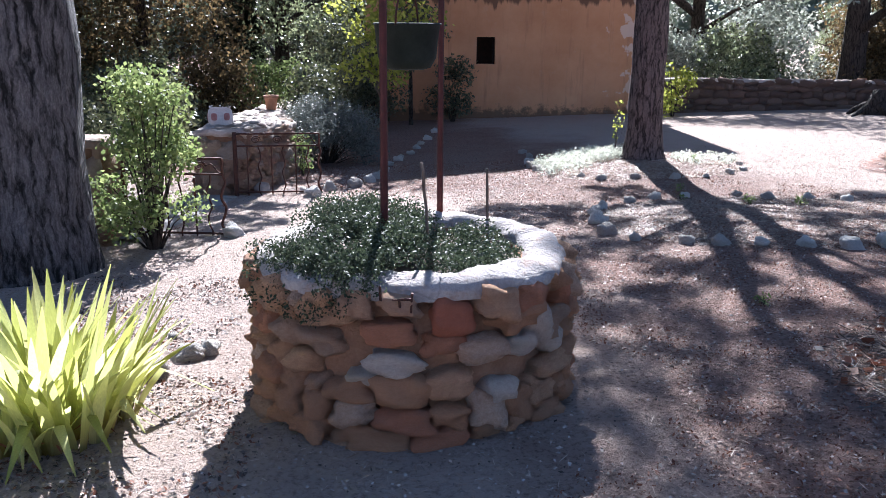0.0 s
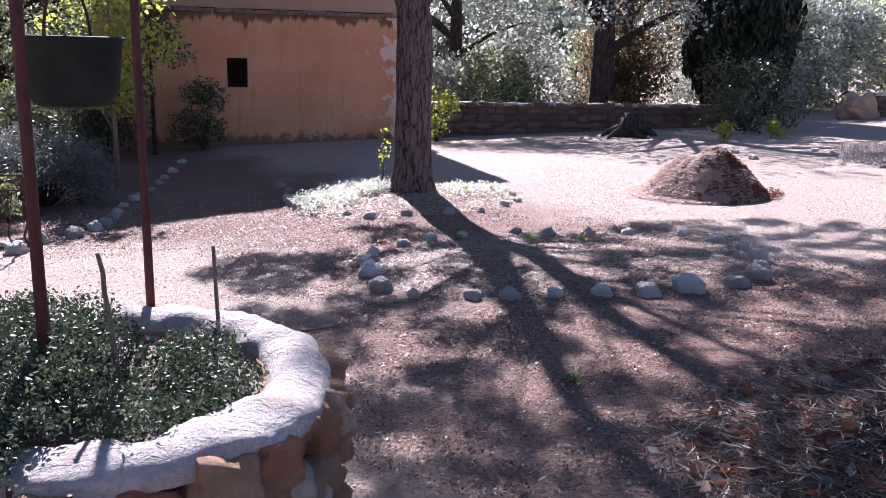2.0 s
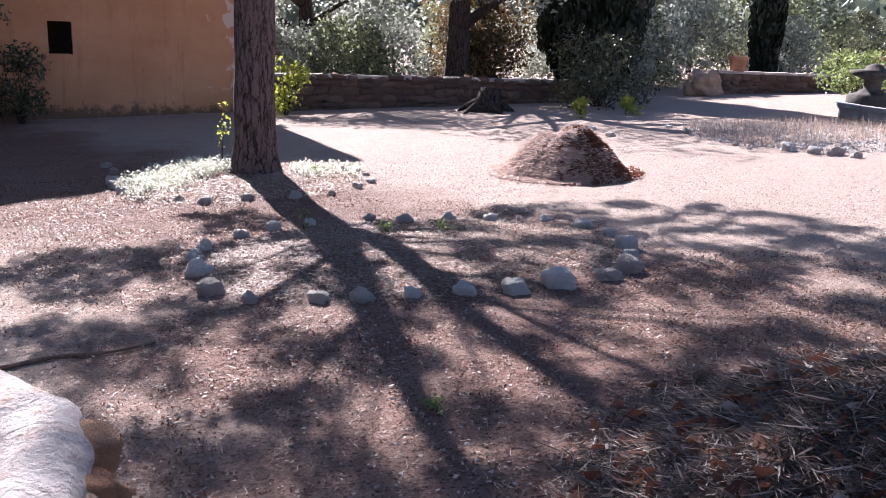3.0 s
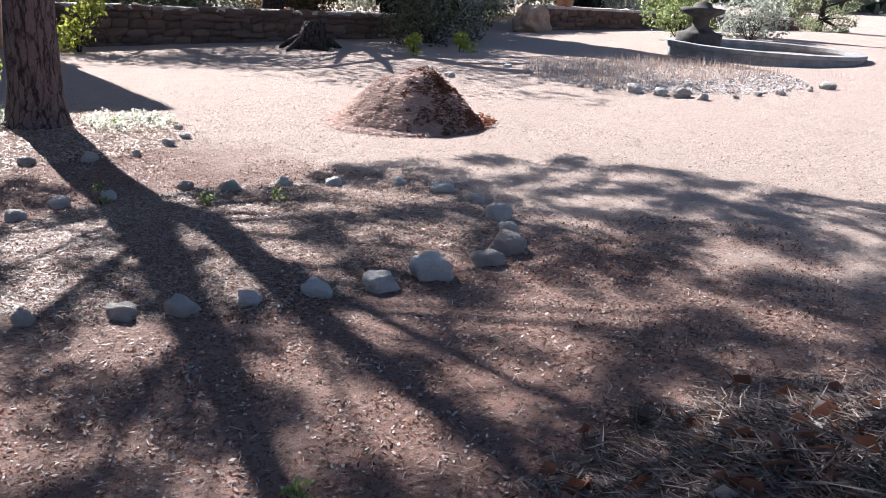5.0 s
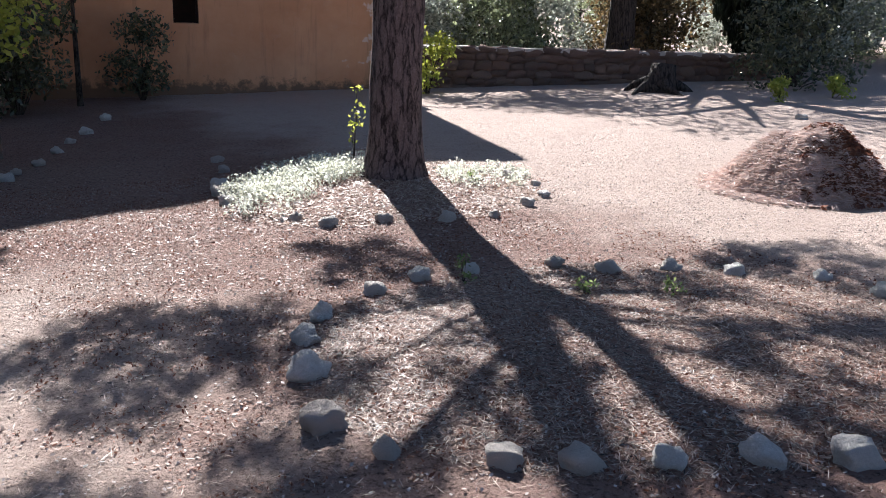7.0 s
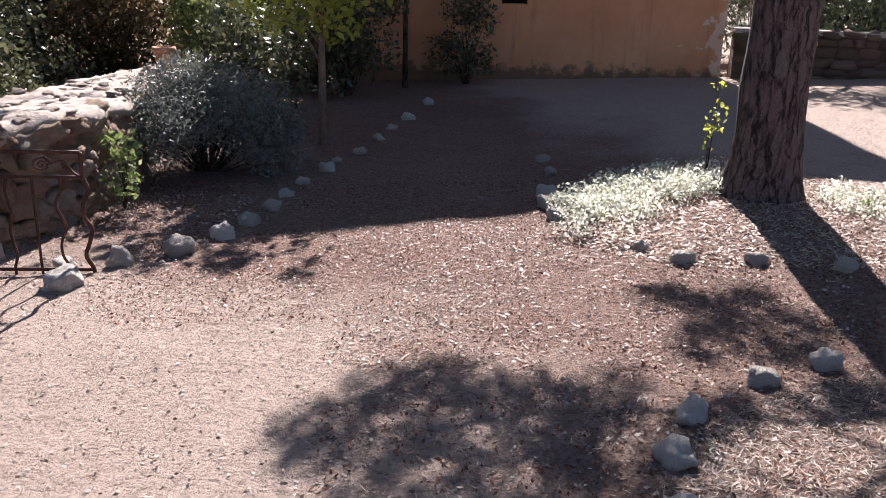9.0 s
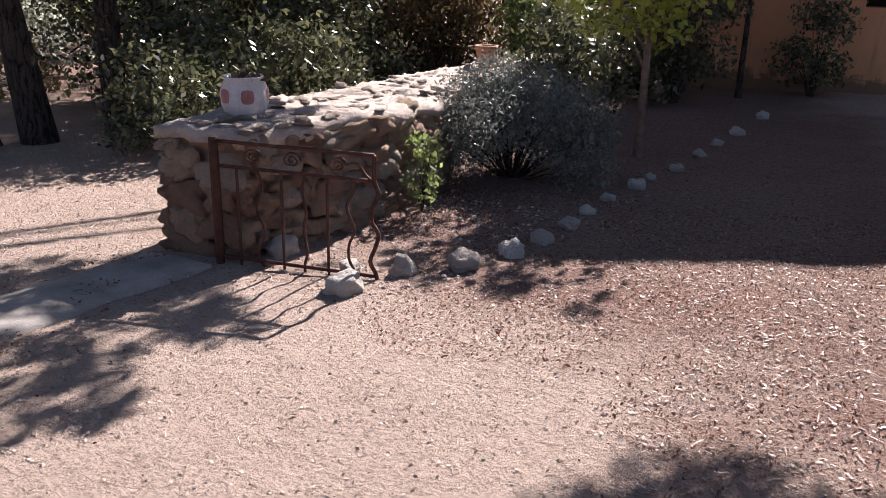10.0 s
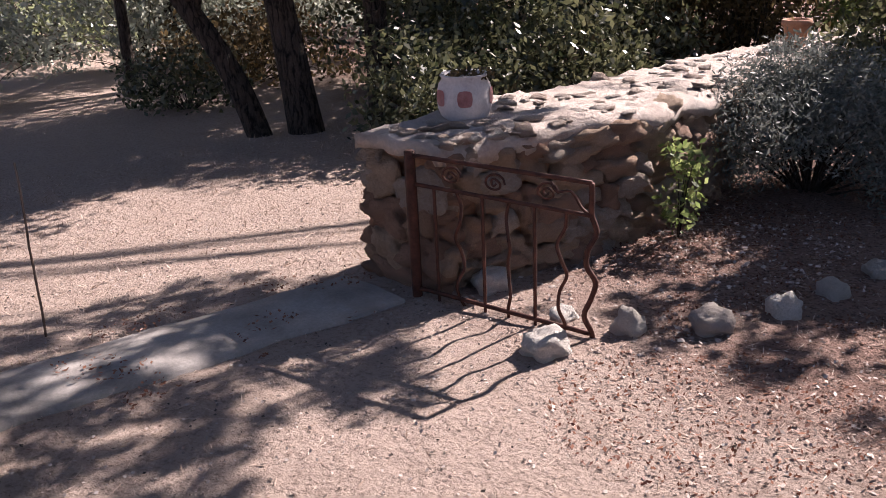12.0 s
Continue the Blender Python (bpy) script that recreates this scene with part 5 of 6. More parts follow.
def shading_oak():
    """An oak behind the wall; its unseen boughs are added to shade gate, sage and lane."""
    rng = np.random.default_rng(205)
    bx, by = -6.5, 13.2
    bz = g0(bx, by)
    blobs = []
    lobe = [(-2.28, 9.19), (-2.22, 9.59), (-1.82, 9.42), (-1.5, 9.07), (-1.54, 8.88), (-1.73, 8.88), (-2.01, 8.93)]
    lane = [(-3.6, 8.2), (-3.65, 9.1), (-3.5, 9.6), (-2.86, 9.9), (-2.25, 9.75), (-2.28, 9.19), (-2.05, 8.96), (-2.15, 8.77), (-1.98, 8.68), (-1.6, 8.4), (-1.5, 7.95), (-1.9, 7.6), (-2.2, 6.8), (-3.6, 6.8)]
    patches = [(-2.12, 9.26, 0.07, 0.05), (-2.25, 8.96, 0.09, 0.06), (-2.53, 8.73, 0.13, 0.08), (-3.16, 8.65, 0.18, 0.08), (-2.86, 9.35, 0.10, 0.08), (-2.79, 9.6, 0.08, 0.06), (-2.2, 8.29, 0.12, 0.08), (-2.77, 8.29, 0.10, 0.07), (-3.5, 9.69, 0.11, 0.07), (-2.0, 7.95, 0.1, 0.1), (-2.6, 7.8, 0.12, 0.08), (-3.0, 7.9, 0.1, 0.06)]
    y = 6.8
    while y < 11.0:
        x = -3.7
        while x < -0.2:
            gx, gy = x + rng.uniform(-0.05, 0.05), y + rng.uniform(-0.05, 0.05)
            wx, wy = gx + 0.08 * noise.noise((gx * 5, gy * 5, 1)), gy + 0.08 * noise.noise((gx * 5, gy * 5, 7))
            if y > 9.6 and gx > -1.9:
                hit = noise.noise((gx * 3.2, gy * 3.2, 3)) > 0.22 and gy > 9.75 + 0.25 * (gx + 0.8) ** 2
            else:
                hit = (inside(wx, wy, lobe) or inside(wx, wy, lane)) and not any(((wx - a) / p) ** 2 + ((wy - b) / q) ** 2 < 1.3 for a, b, p, q in patches) and noise.noise((gx * 4, gy * 4, 9)) < 0.45
            if hit:
                z = rng.uniform(2.9, 3.6)
                blobs.append((gx + (z + 0.35) / SLOPE * math.tan(SUN_AZ) - bx, gy + (z + 0.35) / SLOPE - by, z - bz, rng.uniform(0.06, 0.12), 0.7))
            x += 0.12
        y += 0.13
    for _ in range(120):
        x, y, r = rng.uniform(-1.8, -0.7), rng.uniform(11.7, 16.5), rng.uniform(0.2, 0.38)
        z = rng.uniform(3.2, 5.0)
        blobs.append((x + (z + 0.35) / SLOPE * math.tan(SUN_AZ) - bx, y + (z + 0.35) / SLOPE - by, z - bz, r, 0.6))
    for _ in range(90):
        x, y, r = rng.uniform(-10, -5.7), rng.uniform(8.6, 12.2), rng.uniform(0.25, 0.5)
        z = rng.uniform(3.2, 5.0)
        blobs.append((x + (z + 0.35) / SLOPE * math.tan(SUN_AZ) - bx, y + (z + 0.35) / SLOPE - by, z - bz, r, 0.6))
    limbs = [([(0, 0, -0.2), (0, 0, 1.0), (0.1, -0.1, 2.4), (0.3, -0.1, 3.6), (0.4, 0, 5.0), (0.5, 0.1, 6.2)], [0.15, 0.12, 0.11, 0.09, 0.07, 0.02])]
    for i in range(0, len(blobs), 24):
        x, y, z, r, f = blobs[i]
        limbs.append(([(0.42, 0, 5.2), (0.4 + (x - 0.4) * 0.5, y * 0.5 + rng.normal() * 0.2, 5.3 + (z - 5.3) * 0.4), (x, y, z)], [0.032, 0.02, 0.006]))
    tree("oak_tree", (bx, by, bz), limbs, blobs, M_DARKLEAF, M_OAKBARK, "spreading evergreen oak behind the wall, its unseen boughs set to shade the gate", per=3600, size=0.035, seed=206, shell=0.2)


shading_oak()

# ---- shrubs ----
for _i, (_x, _y, _h, _m) in enumerate(((5.9, 24.0, 2.6, M_GREYLEAF), (7.6, 23.4, 2.2, M_OAKLEAF), (9.0, 24.2, 2.6, M_GREYLEAF), (11.2, 23.4, 2.2, M_RUSTLEAF), (15.9, 24.0, 2.4, M_GREYLEAF), (18.2, 25.5, 2.6, M_OAKLEAF), (23.5, 24.5, 2.4, M_GREYLEAF))):
    bush("wild_shrub", _x, _y, _h, 1.25, _m, "tall leafy bush behind the low terrace wall", 190 + _i, per=650, size=0.055, n=44, blob=0.5, z=g0(_x, _y))


broadleaf("young_tree", -0.75, 19.6, 2.9, 0.6, M_DARKLEAF, M_OAKBARK, "small dark leafy tree against the ochre wall", 166, per=1100, size=0.04, low=0.38, tr=0.045, nb=22, blob=(0.22, 0.38))
bush("wild_shrub", -5.0, 12.6, 1.0, 0.7, M_DARKLEAF, "dark leafy bush behind the stone wall", 171, per=1500, size=0.035, n=26, blob=0.34)
bush("wild_shrub", -6.2, 13.9, 1.5, 0.9, M_DARKLEAF, "dark leafy bush in the shade behind the wall", 172, per=1100, size=0.04, n=30, blob=0.4)
bush("wild_shrub", -4.7, 14.2, 1.3, 0.8, M_DARKLEAF, "dark leafy bush behind the stone wall", 173, per=1100, size=0.04, n=30, blob=0.38)
bush("wild_shrub", -5.6, 16.0, 1.8, 1.0, M_DARKLEAF, "dark leafy bush in the shade behind the wall", 174, per=900, size=0.045, n=34, blob=0.42)
bush("wild_shrub", -4.6, 17.6, 1.9, 0.9, M_RUSTLEAF, "bush with russet leaves behind the stone wall", 175, per=900, size=0.045, n=30, blob=0.42)
bush("wild_shrub", -11.5, 14.8, 1.2, 1.6, M_RUSTLEAF, "dry bush at the edge of the field", 177, per=600, size=0.05, n=34, blob=0.45)
bush("wild_shrub", -13.0, 11.0, 2.0, 1.5, M_GREYLEAF, "pale grey-green bush at the edge of the field", 181, per=500, size=0.05, n=40, blob=0.5)
bush("wild_shrub", -14.5, 14.5, 2.2, 1.8, M_GREYLEAF, "pale grey-green bush in the dry field", 183, per=450, size=0.06, n=44, blob=0.55)
bush("wild_shrub", -9.6, 12.6, 0.7, 0.8, M_DARKLEAF, "low dark bush beside the leaning trunk", 185, per=900, size=0.04, n=22, blob=0.34)
bush("wild_shrub", -18.0, 14.0, 2.4, 2.4, M_OAKLEAF, "green bush in the dry field", 186, per=350, size=0.07, n=44, blob=0.6)
bush("wild_shrub", -20.0, 19.0, 2.6, 2.6, M_GREYLEAF, "pale bush in the dry field", 187, per=350, size=0.07, n=44, blob=0.6)
bush("dark_shrub", -1.5, 18.6, 1.9, 0.7, M_DARKLEAF, "shaded evergreen shrub near the ochre building", 188, per=1100, size=0.04, n=26, blob=0.38)
bush("wild_shrub", -15.0, 18.0, 1.4, 2.2, M_GREYLEAF, "grey-green bush in the field", 178, per=500, size=0.06, n=40, blob=0.5)
bush("wild_shrub", -3.9, 19.5, 1.6, 1.0, M_SHRUB, "bright leafy bush behind the end of the wall", 179, per=900, size=0.045, n=30, blob=0.4)
bush("sage_bush", -1.75, 12.9, 0.95, 0.8, M_SAGE, "rounded silvery sage bush beside the path", 71, per=9000, size=0.02, n=60, blob=0.26, slim=0.3)
bush("leafy_shrub", -2.45, 7.15, 1.8, 0.40, M_SHRUB, "sunlit leafy shrub with yellow-green leaves beside the old pine", 72, per=3600, size=0.021, n=50, blob=0.19, slim=0.65)
bush("wall_bush", 12.4, 19.0, 1.7, 1.2, M_DARKLEAF, "dark green bush at the foot of the low wall", 73, per=900, size=0.045, n=36, blob=0.42)
bush("wall_bush", 5.2, 19.9, 1.5, 0.32, M_YELLOW, "yellow-leaved shrub at the corner of the building", 74, per=1100, size=0.05, n=10, blob=0.26)
bush("wall_plant", -1.9, 11.5, 0.55, 0.18, M_SHRUB, "small leafy plant at the foot of the stone wall", 75, per=2500, size=0.025, n=8, blob=0.12)
bush("sapling", 2.44, 12.3, 0.95, 0.07, M_YELLOW, "thin yellow-green sapling beside the pine", 76, per=1800, size=0.026, n=7, blob=0.07)
bush("grey_bush", 20.5, 16.5, 1.1, 1.0, M_GREYLEAF, "pale grey-green bush behind the basin", 77, per=900, size=0.045, n=20, blob=0.4)
bush("grey_bush", 19.0, 17.5, 1.3, 0.9, M_SHRUB, "green bush behind the basin", 78, per=900, size=0.045, n=20, blob=0.4)
bush("yellow_plant", 11.6, 16.9, 0.35, 0.25, M_YELLOW, "small yellow plant in a far bed", 79, per=2500, size=0.04, n=8, blob=0.14, cat="plant")
bush("yellow_plant", 10.3, 16.6, 0.45, 0.15, M_YELLOW, "small yellow plant in a far bed", 80, per=2500, size=0.04, n=8, blob=0.14, cat="plant")
bush("dark_shrub", 0.2, 20.3, 1.5, 0.5, M_DARKLEAF, "dark evergreen shrub against the ochre wall", 81, per=1300, size=0.04, n=14, blob=0.35)
bush("dark_shrub", -2.5, 16.2, 1.5, 0.65, M_DARKLEAF, "shaded shrubbery beside the stone wall", 82, per=900, size=0.045, n=20, blob=0.42)

for _x, _y, _h in ((2.44, 8.78, 0.17), (3.0, 8.35, 0.10), (3.45, 8.2, 0.09), (1.95, 5.05, 0.06), (3.3, 11.3, 0.14)):
    bush("weed_sprig", _x, _y, _h, 0.06, M_SHRUB, "small green weed sprig growing out of the litter", int(_x * 10) + 230, per=6000, size=0.014, n=6, blob=0.045, cat="weed")


def iris_clump(cx, cy, n, h, r, seed):
    rng = np.random.default_rng(seed)
    t = thing("iris_clump", (cx, cy, g(cx, cy) - 0.02), "clump of sunlit yellow-green sword-shaped iris leaves", "plant")
    shapes = []
    for q in range(14):
        verts, faces = [], []
        L, w = h * rng.uniform(0.5, 1.0), rng.uniform(0.017, 0.028)
        out, fold = rng.uniform(0.05, 0.5), (rng.uniform(0.5, 0.8) if q % 5 == 4 else 2.0)
        fa = rng.uniform(-0.6, 0.6)
        for k in range(8):
            u = k / 7
            bend = out * L * u * u
            z = L * (u - 0.2 * out * u ** 3)
            if u > fold:
                z -= (u - fold) * L * 1.3
                bend += (u - fold) * L * 0.6
            ww = w * (1 - 0.92 * u ** 2.6) * (0.75 + 0.5 * math.sin(min(1, u * 1.6) * 1.57))
            for sg in (-1, 0, 1):
                verts.append((bend + sg * ww * math.sin(fa), sg * ww * math.cos(fa), z - 0.004 * abs(sg)))
        for k in range(7):
            o = k * 3
            faces += [(o, o + 1, o + 4, o + 3), (o + 1, o + 2, o + 5, o + 4)]
        me = bpy.data.meshes.new("blade")
        me.from_pydata(verts, [], faces)
        me.materials.append(M_IRIS)
        me.shade_smooth()
        shapes.append(me)
    for _ in range(n):
        a, rr = rng.uniform(0, 6.283), r * math.sqrt(rng.random())
        k = 0.8 + 0.35 * rng.random()
        place("blade", shapes[int(rng.integers(14))], t, scaled(rr * math.cos(a), rr * math.sin(a), 0, k, k, k, math.degrees(a) + rng.uniform(-45, 45), 0, rr * 38 + rng.uniform(-5, 10)))
    rng2 = np.random.default_rng(seed + 1)
    ob = new("dry_leaves", mesh_quads("dry_leaves", leaf_cloud(rng2, [(0, 0, 0.08, r * 0.9, 0.35)], 2600, 0.05, 0.12), M_RUSTDEBRIS))
    ob.parent = t


iris_clump(-1.74, 3.5, 260, 0.70, 0.36, 14)


def ground_cover():
    rng = np.random.default_rng(33)
    blobs = []
    for _ in range(170):
        u = rng.random()
        x = 1.3 + 1.2 * u + rng.normal() * 0.1
        y = 11.3 + 0.9 * u + rng.normal() * 0.28
        blobs.append((x, y, g(x, y) + 0.05, rng.uniform(0.06, 0.12), 0.9))
    for _ in range(80):
        x, y = 3.1 + rng.random() * 0.8, 11.6 + rng.normal() * 0.25
        blobs.append((x, y, g(x, y) + 0.03, rng.uniform(0.04, 0.08), 0.9))
    ob = new("ground_cover", mesh_quads("ground_cover", leaf_cloud(rng, blobs, 9000, 0.014, 0.5), M_PALEPLANT))
    tagged(ob, "pale silvery ground cover plants in the bed round the pine", "plants", kind="stuff")


ground_cover()

# ---- basin ----
def build_basin():
    cx, cy, R = 16.5, 13.4, 1.85
    z0 = g0(cx, cy)
    t = thing("fountain_basin", (cx, cy, z0 - 0.05), "round low grey stone basin with a carved centrepiece", "fountain")
    bm = bmesh.new()
    n = 48
    rings = []
    for r, z in ((R, 0), (R, 0.18), (R + 0.05, 0.19), (R + 0.05, 0.26), (R - 0.24, 0.26), (R - 0.24, 0.19), (R - 0.2, 0.18), (R - 0.2, 0.08), (0, 0.08)):
        rings.append([bm.verts.new((r * math.cos(2 * math.pi * k / n), r * math.sin(2 * math.pi * k / n), z)) for k in range(n)])
    for a, b in zip(rings, rings[1:]):
        for k in range(n):
            bm.faces.new((a[k], a[(k + 1) % n], b[(k + 1) % n], b[k]))
    bmesh.ops.remove_doubles(bm, verts=bm.verts[:], dist=1e-5)
    part("basin", bm, M_BASIN, t)
    bm = bmesh.new()
    prof = [(0.0, 0.1), (0.45, 0.1), (0.45, 0.42), (0.30, 0.46), (0.16, 0.55), (0.18, 0.72), (0.42, 0.82), (0.44, 0.90), (0.2, 0.92), (0.15, 1.0), (0.0, 1.05)]
    rings = [[bm.verts.new((r * math.cos(2 * math.pi * k / 20) - 0.9, r * math.sin(2 * math.pi * k / 20) + 0.9, z)) for k in range(20)] for r, z in prof]
    for a, b in zip(rings, rings[1:]):
        for k in range(20):
            bm.faces.new((a[k], a[(k + 1) % 20], b[(k + 1) % 20], b[k]))
    part("centrepiece", bm, M_DARKSTONE, t, "dark weathered stone centrepiece", smooth=True)


build_basin()


M_PALEGRAVEL = simple("pale_gravel", (0.45, 0.42, 0.40), (0.75, 0.72, 0.70), 9.0, 60.0)
M_GRIT = simple("pale_grit", (0.42, 0.34, 0.30), (0.62, 0.54, 0.50), 9.0, 60.0)


# ---- small things ----
def pine_cone(x, y, s, seed):
    t = thing("pine_cone", (x, y, g(x, y) + 0.02), "open brown pine cone lying on the earth", "pine cone", rz=seed * 70)
    bm = bmesh.new()
    rows = 9
    for i in range(rows):
        v = i / (rows - 1)
        r = s * 0.42 * math.sin(math.pi * min(1, 0.18 + v * 0.8)) ** 0.8
        n = max(5, int(11 * r / (s * 0.42)))
        for k in range(n):
            a = 2 * math.pi * (k + 0.5 * (i % 2)) / n
            z = s * v
            p = [(r * 0.3, -0.10, 0), (r * 0.3, 0.10, 0), (r, 0.16, 0.012), (r * 1.08, 0, 0.02), (r, -0.16, 0.012)]
            vs = [bm.verts.new((q[0] * math.cos(a + q[1] * 2), q[0] * math.sin(a + q[1] * 2), z + q[2])) for q in p]
            f = bm.faces.new(vs)
    r = bmesh.ops.extrude_face_region(bm, geom=bm.faces[:])
    for v in [e for e in r["geom"] if isinstance(e, bmesh.types.BMVert)]:
        v.co.z += 0.004
    bmesh.ops.rotate(bm, verts=bm.verts[:], matrix=Matrix.Rotation(radians(70), 3, "Y"))
    bmesh.ops.recalc_face_normals(bm, faces=bm.faces[:])
    part("scale_cluster", bm, M_CORNICE, t)


pine_cone(3.18, 4.78, 0.085, 1)


def stump(x, y):
    t = thing("tree_stump", (x, y, g0(x, y)), "dark weathered stump with spreading roots near the low wall", "stump")
    bm = bmesh.new()
    tube(bm, [(0, 0, -0.1), (0, 0, 0.12), (0.03, 0, 0.3), (0.05, 0.02, 0.5)], [0.5, 0.33, 0.26, 0.22], 16, 0.3)
    part("trunk", bm, M_OAKBARK, t, smooth=True)
    for k in range(6):
        a = k * 1.05 + 0.3
        bm = bmesh.new()
        L = 0.9 + 0.3 * math.sin(k * 2.1)
        p, r = smooth_path([(0.1 * math.cos(a), 0.1 * math.sin(a), 0.22), (0.45 * math.cos(a), 0.45 * math.sin(a), 0.1), (L * math.cos(a + 0.2), L * math.sin(a + 0.2), -0.03)], [0.12, 0.07, 0.02], 4)
        tube(bm, p, r, 7, 0.2)
        part("root", bm, M_OAKBARK, t, smooth=True)


stump(9.4, 18.9)


def boulder(x, y, s, label):
    t = thing("boulder", (x, y, g0(x, y)), label, "boulder", rz=20)
    place("body", rock_mesh("boulder", 97, 0.4, M_WALL, 4, 1.4), t, scaled(0, 0, s * 0.28, s * 1.2, s * 0.8, s * 0.8, 0, 0, 12))


boulder(17.3, 21.1, 0.95, "rough reddish boulder at the end of the terrace wall")



def small_pot(x, y, z, s, label):
    t = thing("plant_pot", (x, y, z), label, "plant pot")
    prof = [(0.0, 0.0), (0.32, 0.0), (0.45, 0.75), (0.52, 0.76), (0.52, 0.95), (0.42, 0.95), (0.40, 0.8), (0, 0.8)]
    bm = bmesh.new()
    rings = [[bm.verts.new((r * s * math.cos(2 * math.pi * k / 20), r * s * math.sin(2 * math.pi * k / 20), h * s)) for k in range(20)] for r, h in prof]
    for a, b in zip(rings, rings[1:]):
        for k in range(20):
            bm.faces.new((a[k], a[(k + 1) % 20], b[(k + 1) % 20], b[k]))
    bmesh.ops.remove_doubles(bm, verts=bm.verts[:], dist=1e-5)
    part("bowl", bm, M_TERRA, t, smooth=True)
    rng = np.random.default_rng(int(x * 10) + 50)
    ob = new("foliage", mesh_quads("foliage", leaf_cloud(rng, [(0, 0, s * 0.95, s * 0.4, 0.8)], 1500, 0.03), M_RUSTLEAF))
    ob.parent = t


pole("garden_stake", 4.02, 3.92, 0.05, 0.62, 0.0055, M_WHITESTICK, "thin whitish stick standing up out of the waste heap", (0.02, 0.01), 0.01, "stake")


small_pot(9.9, 20.9, 0.29, 0.2, "small terracotta pot on the low wall")
small_pot(7.9, 21.05, 0.25, 0.16, "small terracotta pot on the low wall capping")
small_pot(-3.05, 15.4, 0.13, 0.26, "terracotta pot with russet leaves on the stone wall")
small_pot(18.6, 21.3, 0.62, 0.55, "large pale terracotta pot on the terrace wall")
small_pot(23.2, 20.38, 0.80, 0.55, "large pale terracotta pot on the terrace wall capping")


def fallen_branch(pts, r, label):
    t = thing("fallen_branch", (pts[0][0], pts[0][1], g(*pts[0])), label, "branch")
    bm = bmesh.new()
    z0 = g(*pts[0])
    q = [(x - pts[0][0], y - pts[0][1], g(x, y) - z0 + r) for x, y in pts]
    p, rr = smooth_path(q, [r * (1 - 0.5 * i / len(q)) for i in range(len(q))], 4)
    tube(bm, p, rr, 7, 0.2)
    part("stick", bm, M_STICK, t, smooth=True)


fallen_branch([(0.25, 6.35), (0.5, 6.42), (0.75, 6.38), (0.98, 6.44)], 0.012, "pale fallen branch lying on the shaded earth")
pole("garden_stake", -3.4, 8.45, g(-3.4, 8.45) - 0.05, 0.45, 0.006, M_STICK, "thin dry plant stalk beside the threshold", (-0.08, 0.06), 0.02, "stake")

# ---- litter ----
def litter(name, n, box4, size, slim, mat, label, seed, lift=0.004, flat=0.25, test=None):
    rng = np.random.default_rng(seed)
    x0, x1, y0, y1 = box4
    xs, ys = rng.uniform(x0, x1, n), rng.uniform(y0, y1, n)
    c = np.array([(x, y, g(x, y) + lift + 0.004 * rng.random()) for x, y in zip(xs, ys) if test is None or test(x, y)])
    q = len(c)
    d = rand_dirs(rng, q)
    d[:, 2] *= flat
    w = np.cross(np.tile([0, 0, 1.0], (q, 1)), d) + 0.3 * rng.normal(size=(q, 3))
    w /= np.linalg.norm(w, axis=1)[:, None] + 1e-6
    s = size * (0.5 + rng.random(q))[:, None]
    ob = new(name, mesh_quads(name, quads(c, d * s, w * s * slim), mat))
    tagged(ob, label, "litter", kind="stuff")


def in_bed(x, y):
    return ((x - 3.0) / 1.65) ** 2 + ((y - 7.7) / 1.25) ** 2 < 1


litter("threshold_litter", 1800, (-3.2, -2.3, 7.5, 9.9), 0.011, 0.5, M_RUSTDEBRIS, "crumbled leaves and dirt on the concrete threshold", 116, lift=0.05, flat=0.4, test=lambda x, y: noise.noise((x * 3, y * 3, 17)) > 0.08)
litter("needle_litter", 26000, (-3, 8, 2, 13), 0.028, 0.06, M_STRAW, "scattered dry pine needles", 101)
litter("leaf_litter", 22000, (-5, 9, 1.5, 14), 0.010, 0.5, M_DEBRIS, "scattered small dark leaves", 102)
litter("bed_litter", 52000, (1.3, 4.7, 6.4, 9.0), 0.021, 0.07, M_STRAW, "thick needle litter in the oval bed", 103, test=in_bed)
litter("bed_litter", 16000, (1.3, 4.7, 6.4, 9.0), 0.02, 0.12, M_DEBRIS, "dark litter in the oval bed", 104, test=in_bed)


def chip_zone(x, y):
    wob = 1.6 * noise.noise((x * 0.9, y * 0.9, 3))
    if min(max(0.6 * x + y - 9.3, (x - 0.7) * 1.2), 4.6 - x - 0.35 * (y - 8)) + wob < -0.1:
        return False
    return abs(noise.noise((x * 0.8, y * 0.8, 12))) + 0.25 * noise.noise((x * 3, y * 3, 2)) > 0.10


litter("bark_chip_litter", 75000, (-2.5, 7.5, 2.5, 12.5), 0.012, 0.4, M_RUSTDEBRIS, "reddish bark chips and crumbled leaves", 105, flat=0.6, test=chip_zone)
litter("chip_crumbs", 60000, (-2.5, 7.0, 2.5, 12.5), 0.0062, 0.7, M_RUSTDEBRIS, "crumbled bark pieces on the earth", 111, lift=0.003, flat=0.8, test=chip_zone)
litter("pale_chip_litter", 18000, (-2.5, 7.5, 2.5, 12.5), 0.010, 0.5, M_GRITLEAF, "bleached chips and crumbled leaves", 112, lift=0.006, flat=0.8, test=chip_zone)
litter("grit", 26000, (-4.5, 7.5, 2.0, 12.5), 0.007, 0.8, M_GRIT, "pale grit and small pebbles", 106, flat=0.8)
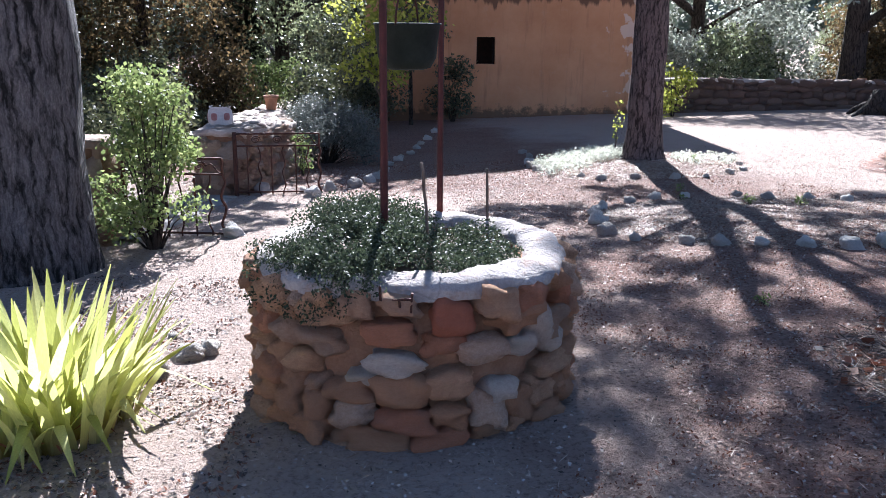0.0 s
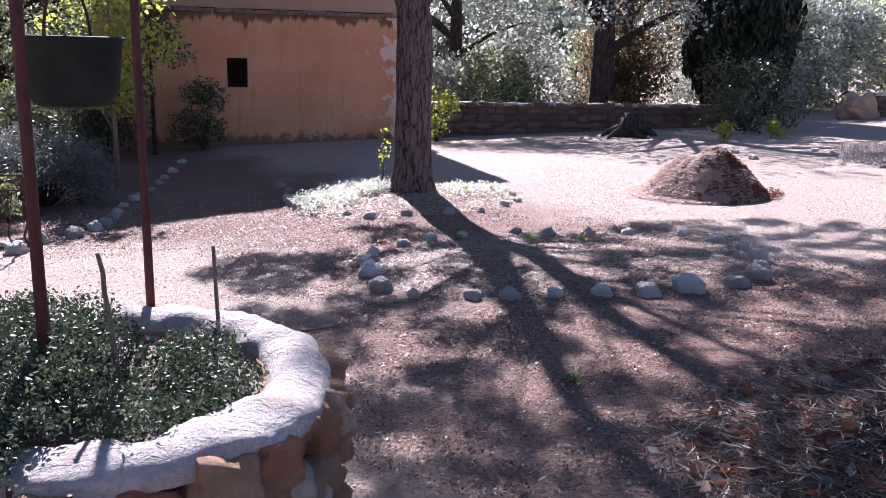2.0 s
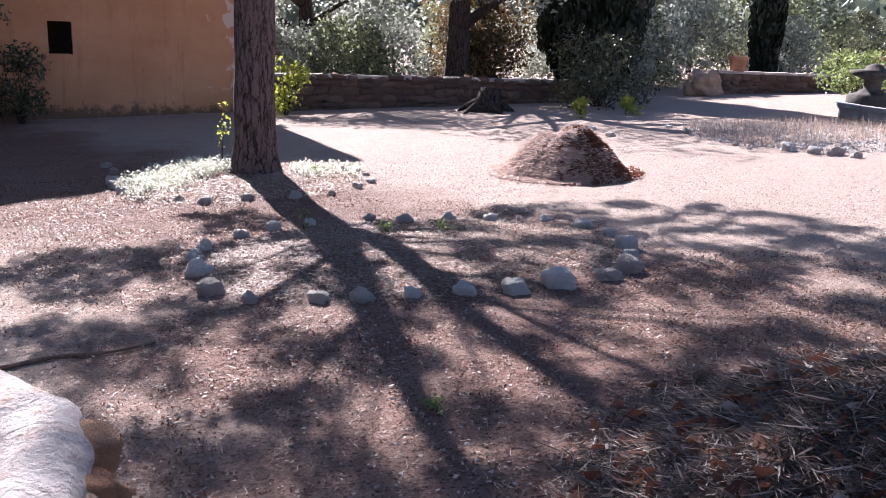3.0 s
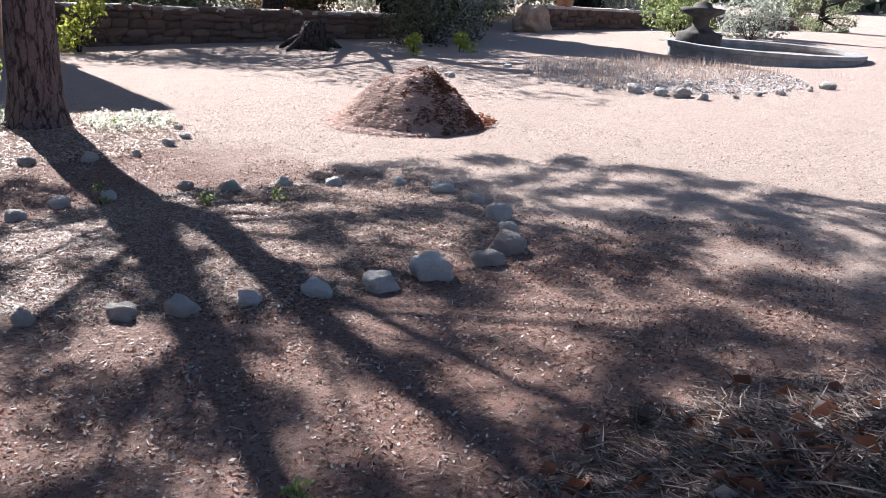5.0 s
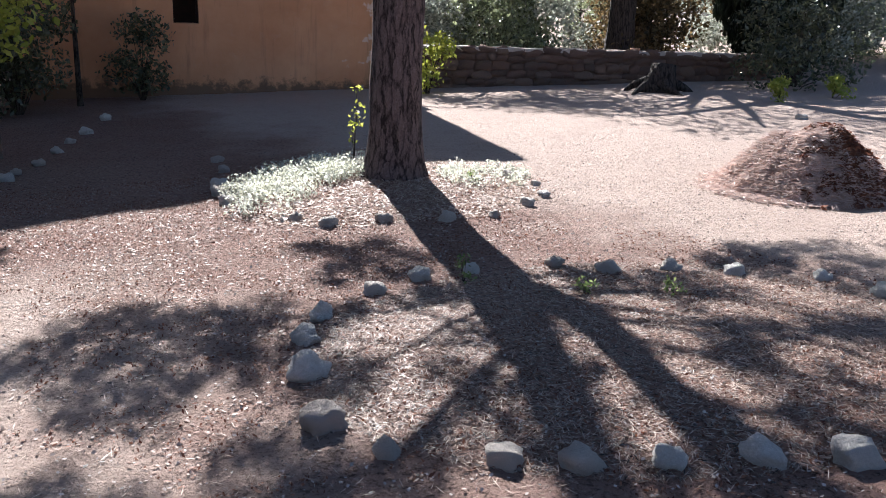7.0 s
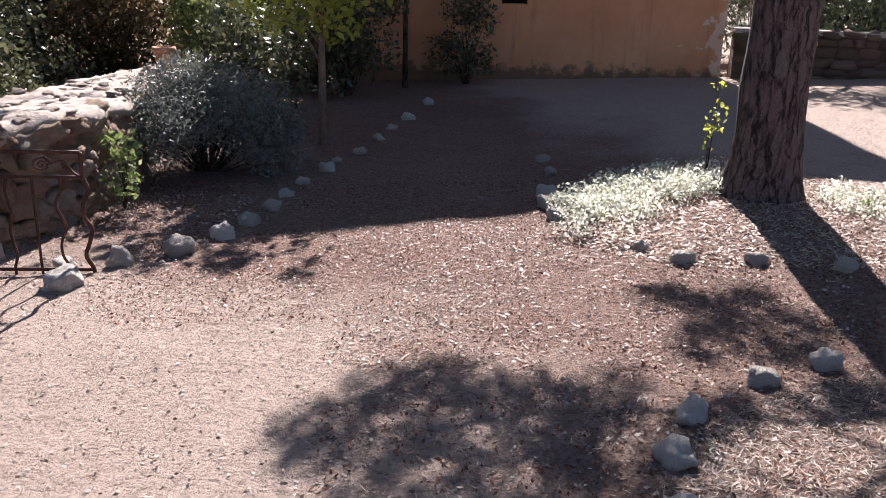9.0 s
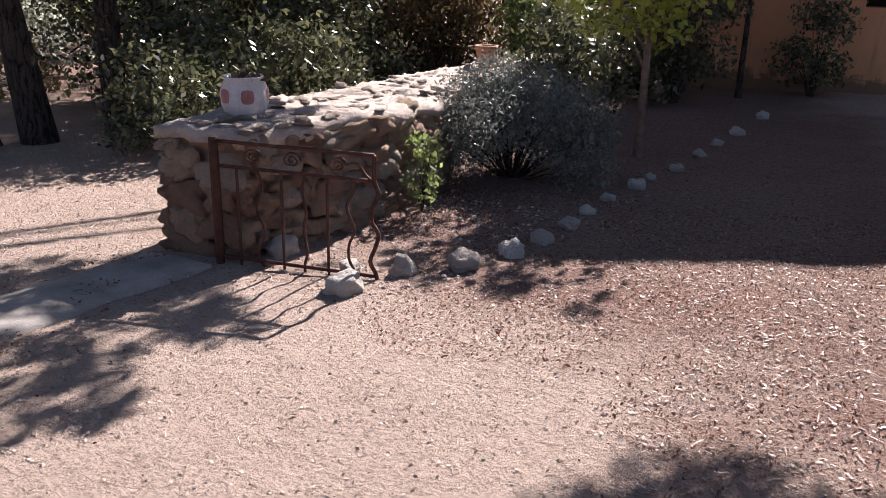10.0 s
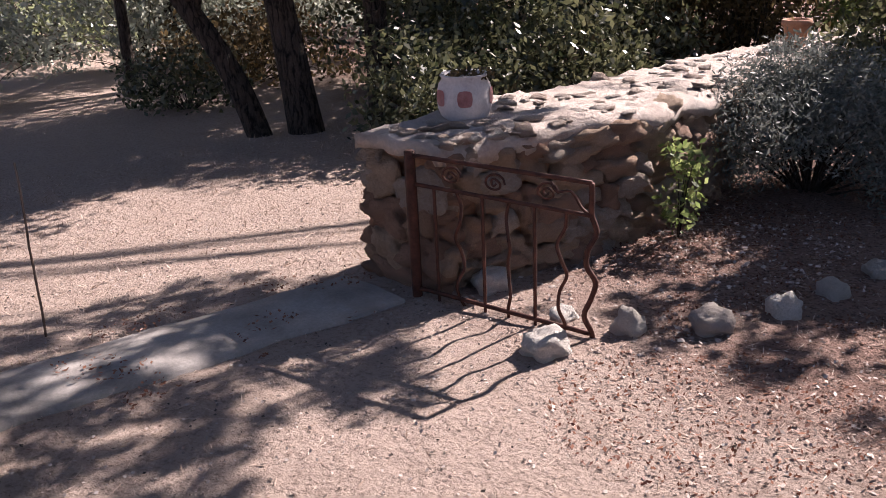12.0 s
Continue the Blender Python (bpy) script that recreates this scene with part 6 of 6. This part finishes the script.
litter("far_bed_gravel", 12000, (9.6, 14.0, 9.9, 14.4), 0.022, 0.6, M_PALEGRAVEL, "pale gravel and dry stems in the far bed", 108, flat=0.7, test=lambda x, y: ((x - 11.9) / 2.1) ** 2 + ((y - 12.1) / 2.2) ** 2 < 1)
litter("far_bed_grass", 5000, (9.6, 14.0, 11.0, 14.4), 0.05, 0.06, M_STRAW, "dry grass stems in the far bed", 109, lift=0.04, flat=3.0, test=lambda x, y: ((x - 11.9) / 2.1) ** 2 + ((y - 12.1) / 2.2) ** 2 < 1)
litter("pine_bed_litter", 16000, (1.2, 3.9, 10.2, 12.6), 0.022, 0.25, M_STRAW, "pale litter in the bed round the pine", 110, flat=0.5, test=lambda x, y: ((x - 2.5) / 1.4) ** 2 + ((y - 11.4) / 1.3) ** 2 < 1)
litter("dry_grass", 9000, (-7.0, -2.9, 7.5, 13), 0.03, 0.1, M_STRAW, "short dry grass past the wall", 107, flat=0.9)
litter("crumbled_leaves", 7000, (-2.6, -0.75, 2.6, 6.2), 0.013, 0.5, M_DEBRIS, "crumbled dark leaves round the iris clump", 113, flat=0.6, test=lambda x, y: noise.noise((x * 2.2, y * 2.2, 31)) > -0.05)
litter("crumbled_leaves", 4000, (-2.6, -0.75, 2.6, 6.2), 0.014, 0.45, M_RUSTDEBRIS, "crumbled reddish leaves round the iris clump", 114, flat=0.6, test=lambda x, y: noise.noise((x * 2.2, y * 2.2, 31)) > 0.0)


def pebbles(name, n, box4, lo, hi, mat, label, seed):
    """Many small clods and pebbles, each a lopsided eight-sided lump half sunk in the ground."""
    rng = np.random.default_rng(seed)
    x0, x1, y0, y1 = box4
    xs, ys = rng.uniform(x0, x1, n), rng.uniform(y0, y1, n)
    zs = np.array([g(x, y) for x, y in zip(xs, ys)])
    size = lo + (hi - lo) * rng.random(n) ** 3
    unit = np.array([(1, 0, 0), (0.1, 1, 0), (-1, 0.1, 0), (0, -1, 0), (0.1, 0, 0.5), (0, 0, -0.5)])
    v = unit[None] * (0.7 + 0.6 * rng.random((n, 6, 1))) * size[:, None, None]
    a = rng.random(n) * 6.283
    ca, sa = np.cos(a)[:, None], np.sin(a)[:, None]
    v = np.stack([v[..., 0] * ca - v[..., 1] * sa + xs[:, None], v[..., 0] * sa + v[..., 1] * ca + ys[:, None], v[..., 2] + zs[:, None] + 0.1 * size[:, None]], -1).reshape(-1, 3)
    tri = np.array([(0, 1, 4), (1, 2, 4), (2, 3, 4), (3, 0, 4), (1, 0, 5), (2, 1, 5), (3, 2, 5), (0, 3, 5)])
    f = (tri[None] + 6 * np.arange(n)[:, None, None]).reshape(-1, 3)
    me = bpy.data.meshes.new(name)
    me.from_pydata(v.tolist(), [], f.tolist())
    me.materials.append(mat)
    tagged(new(name, me), label, "pebbles", kind="stuff")


pebbles("pebbles", 6000, (-3.0, 7.0, 2.2, 10.5), 0.003, 0.014, M_PEBBLE, "small pebbles and clods on the dry earth", 121)
pebbles("pebbles", 1500, (-2.7, -0.75, 2.4, 5.5), 0.003, 0.013, M_PEBBLE, "pale pebbles on the sunlit earth round the iris", 122)
pebbles("pebbles", 1200, (-2.3, -1.0, 9.8, 12.0), 0.005, 0.020, M_PEBBLE, "pale pebbles behind the open gate", 123)
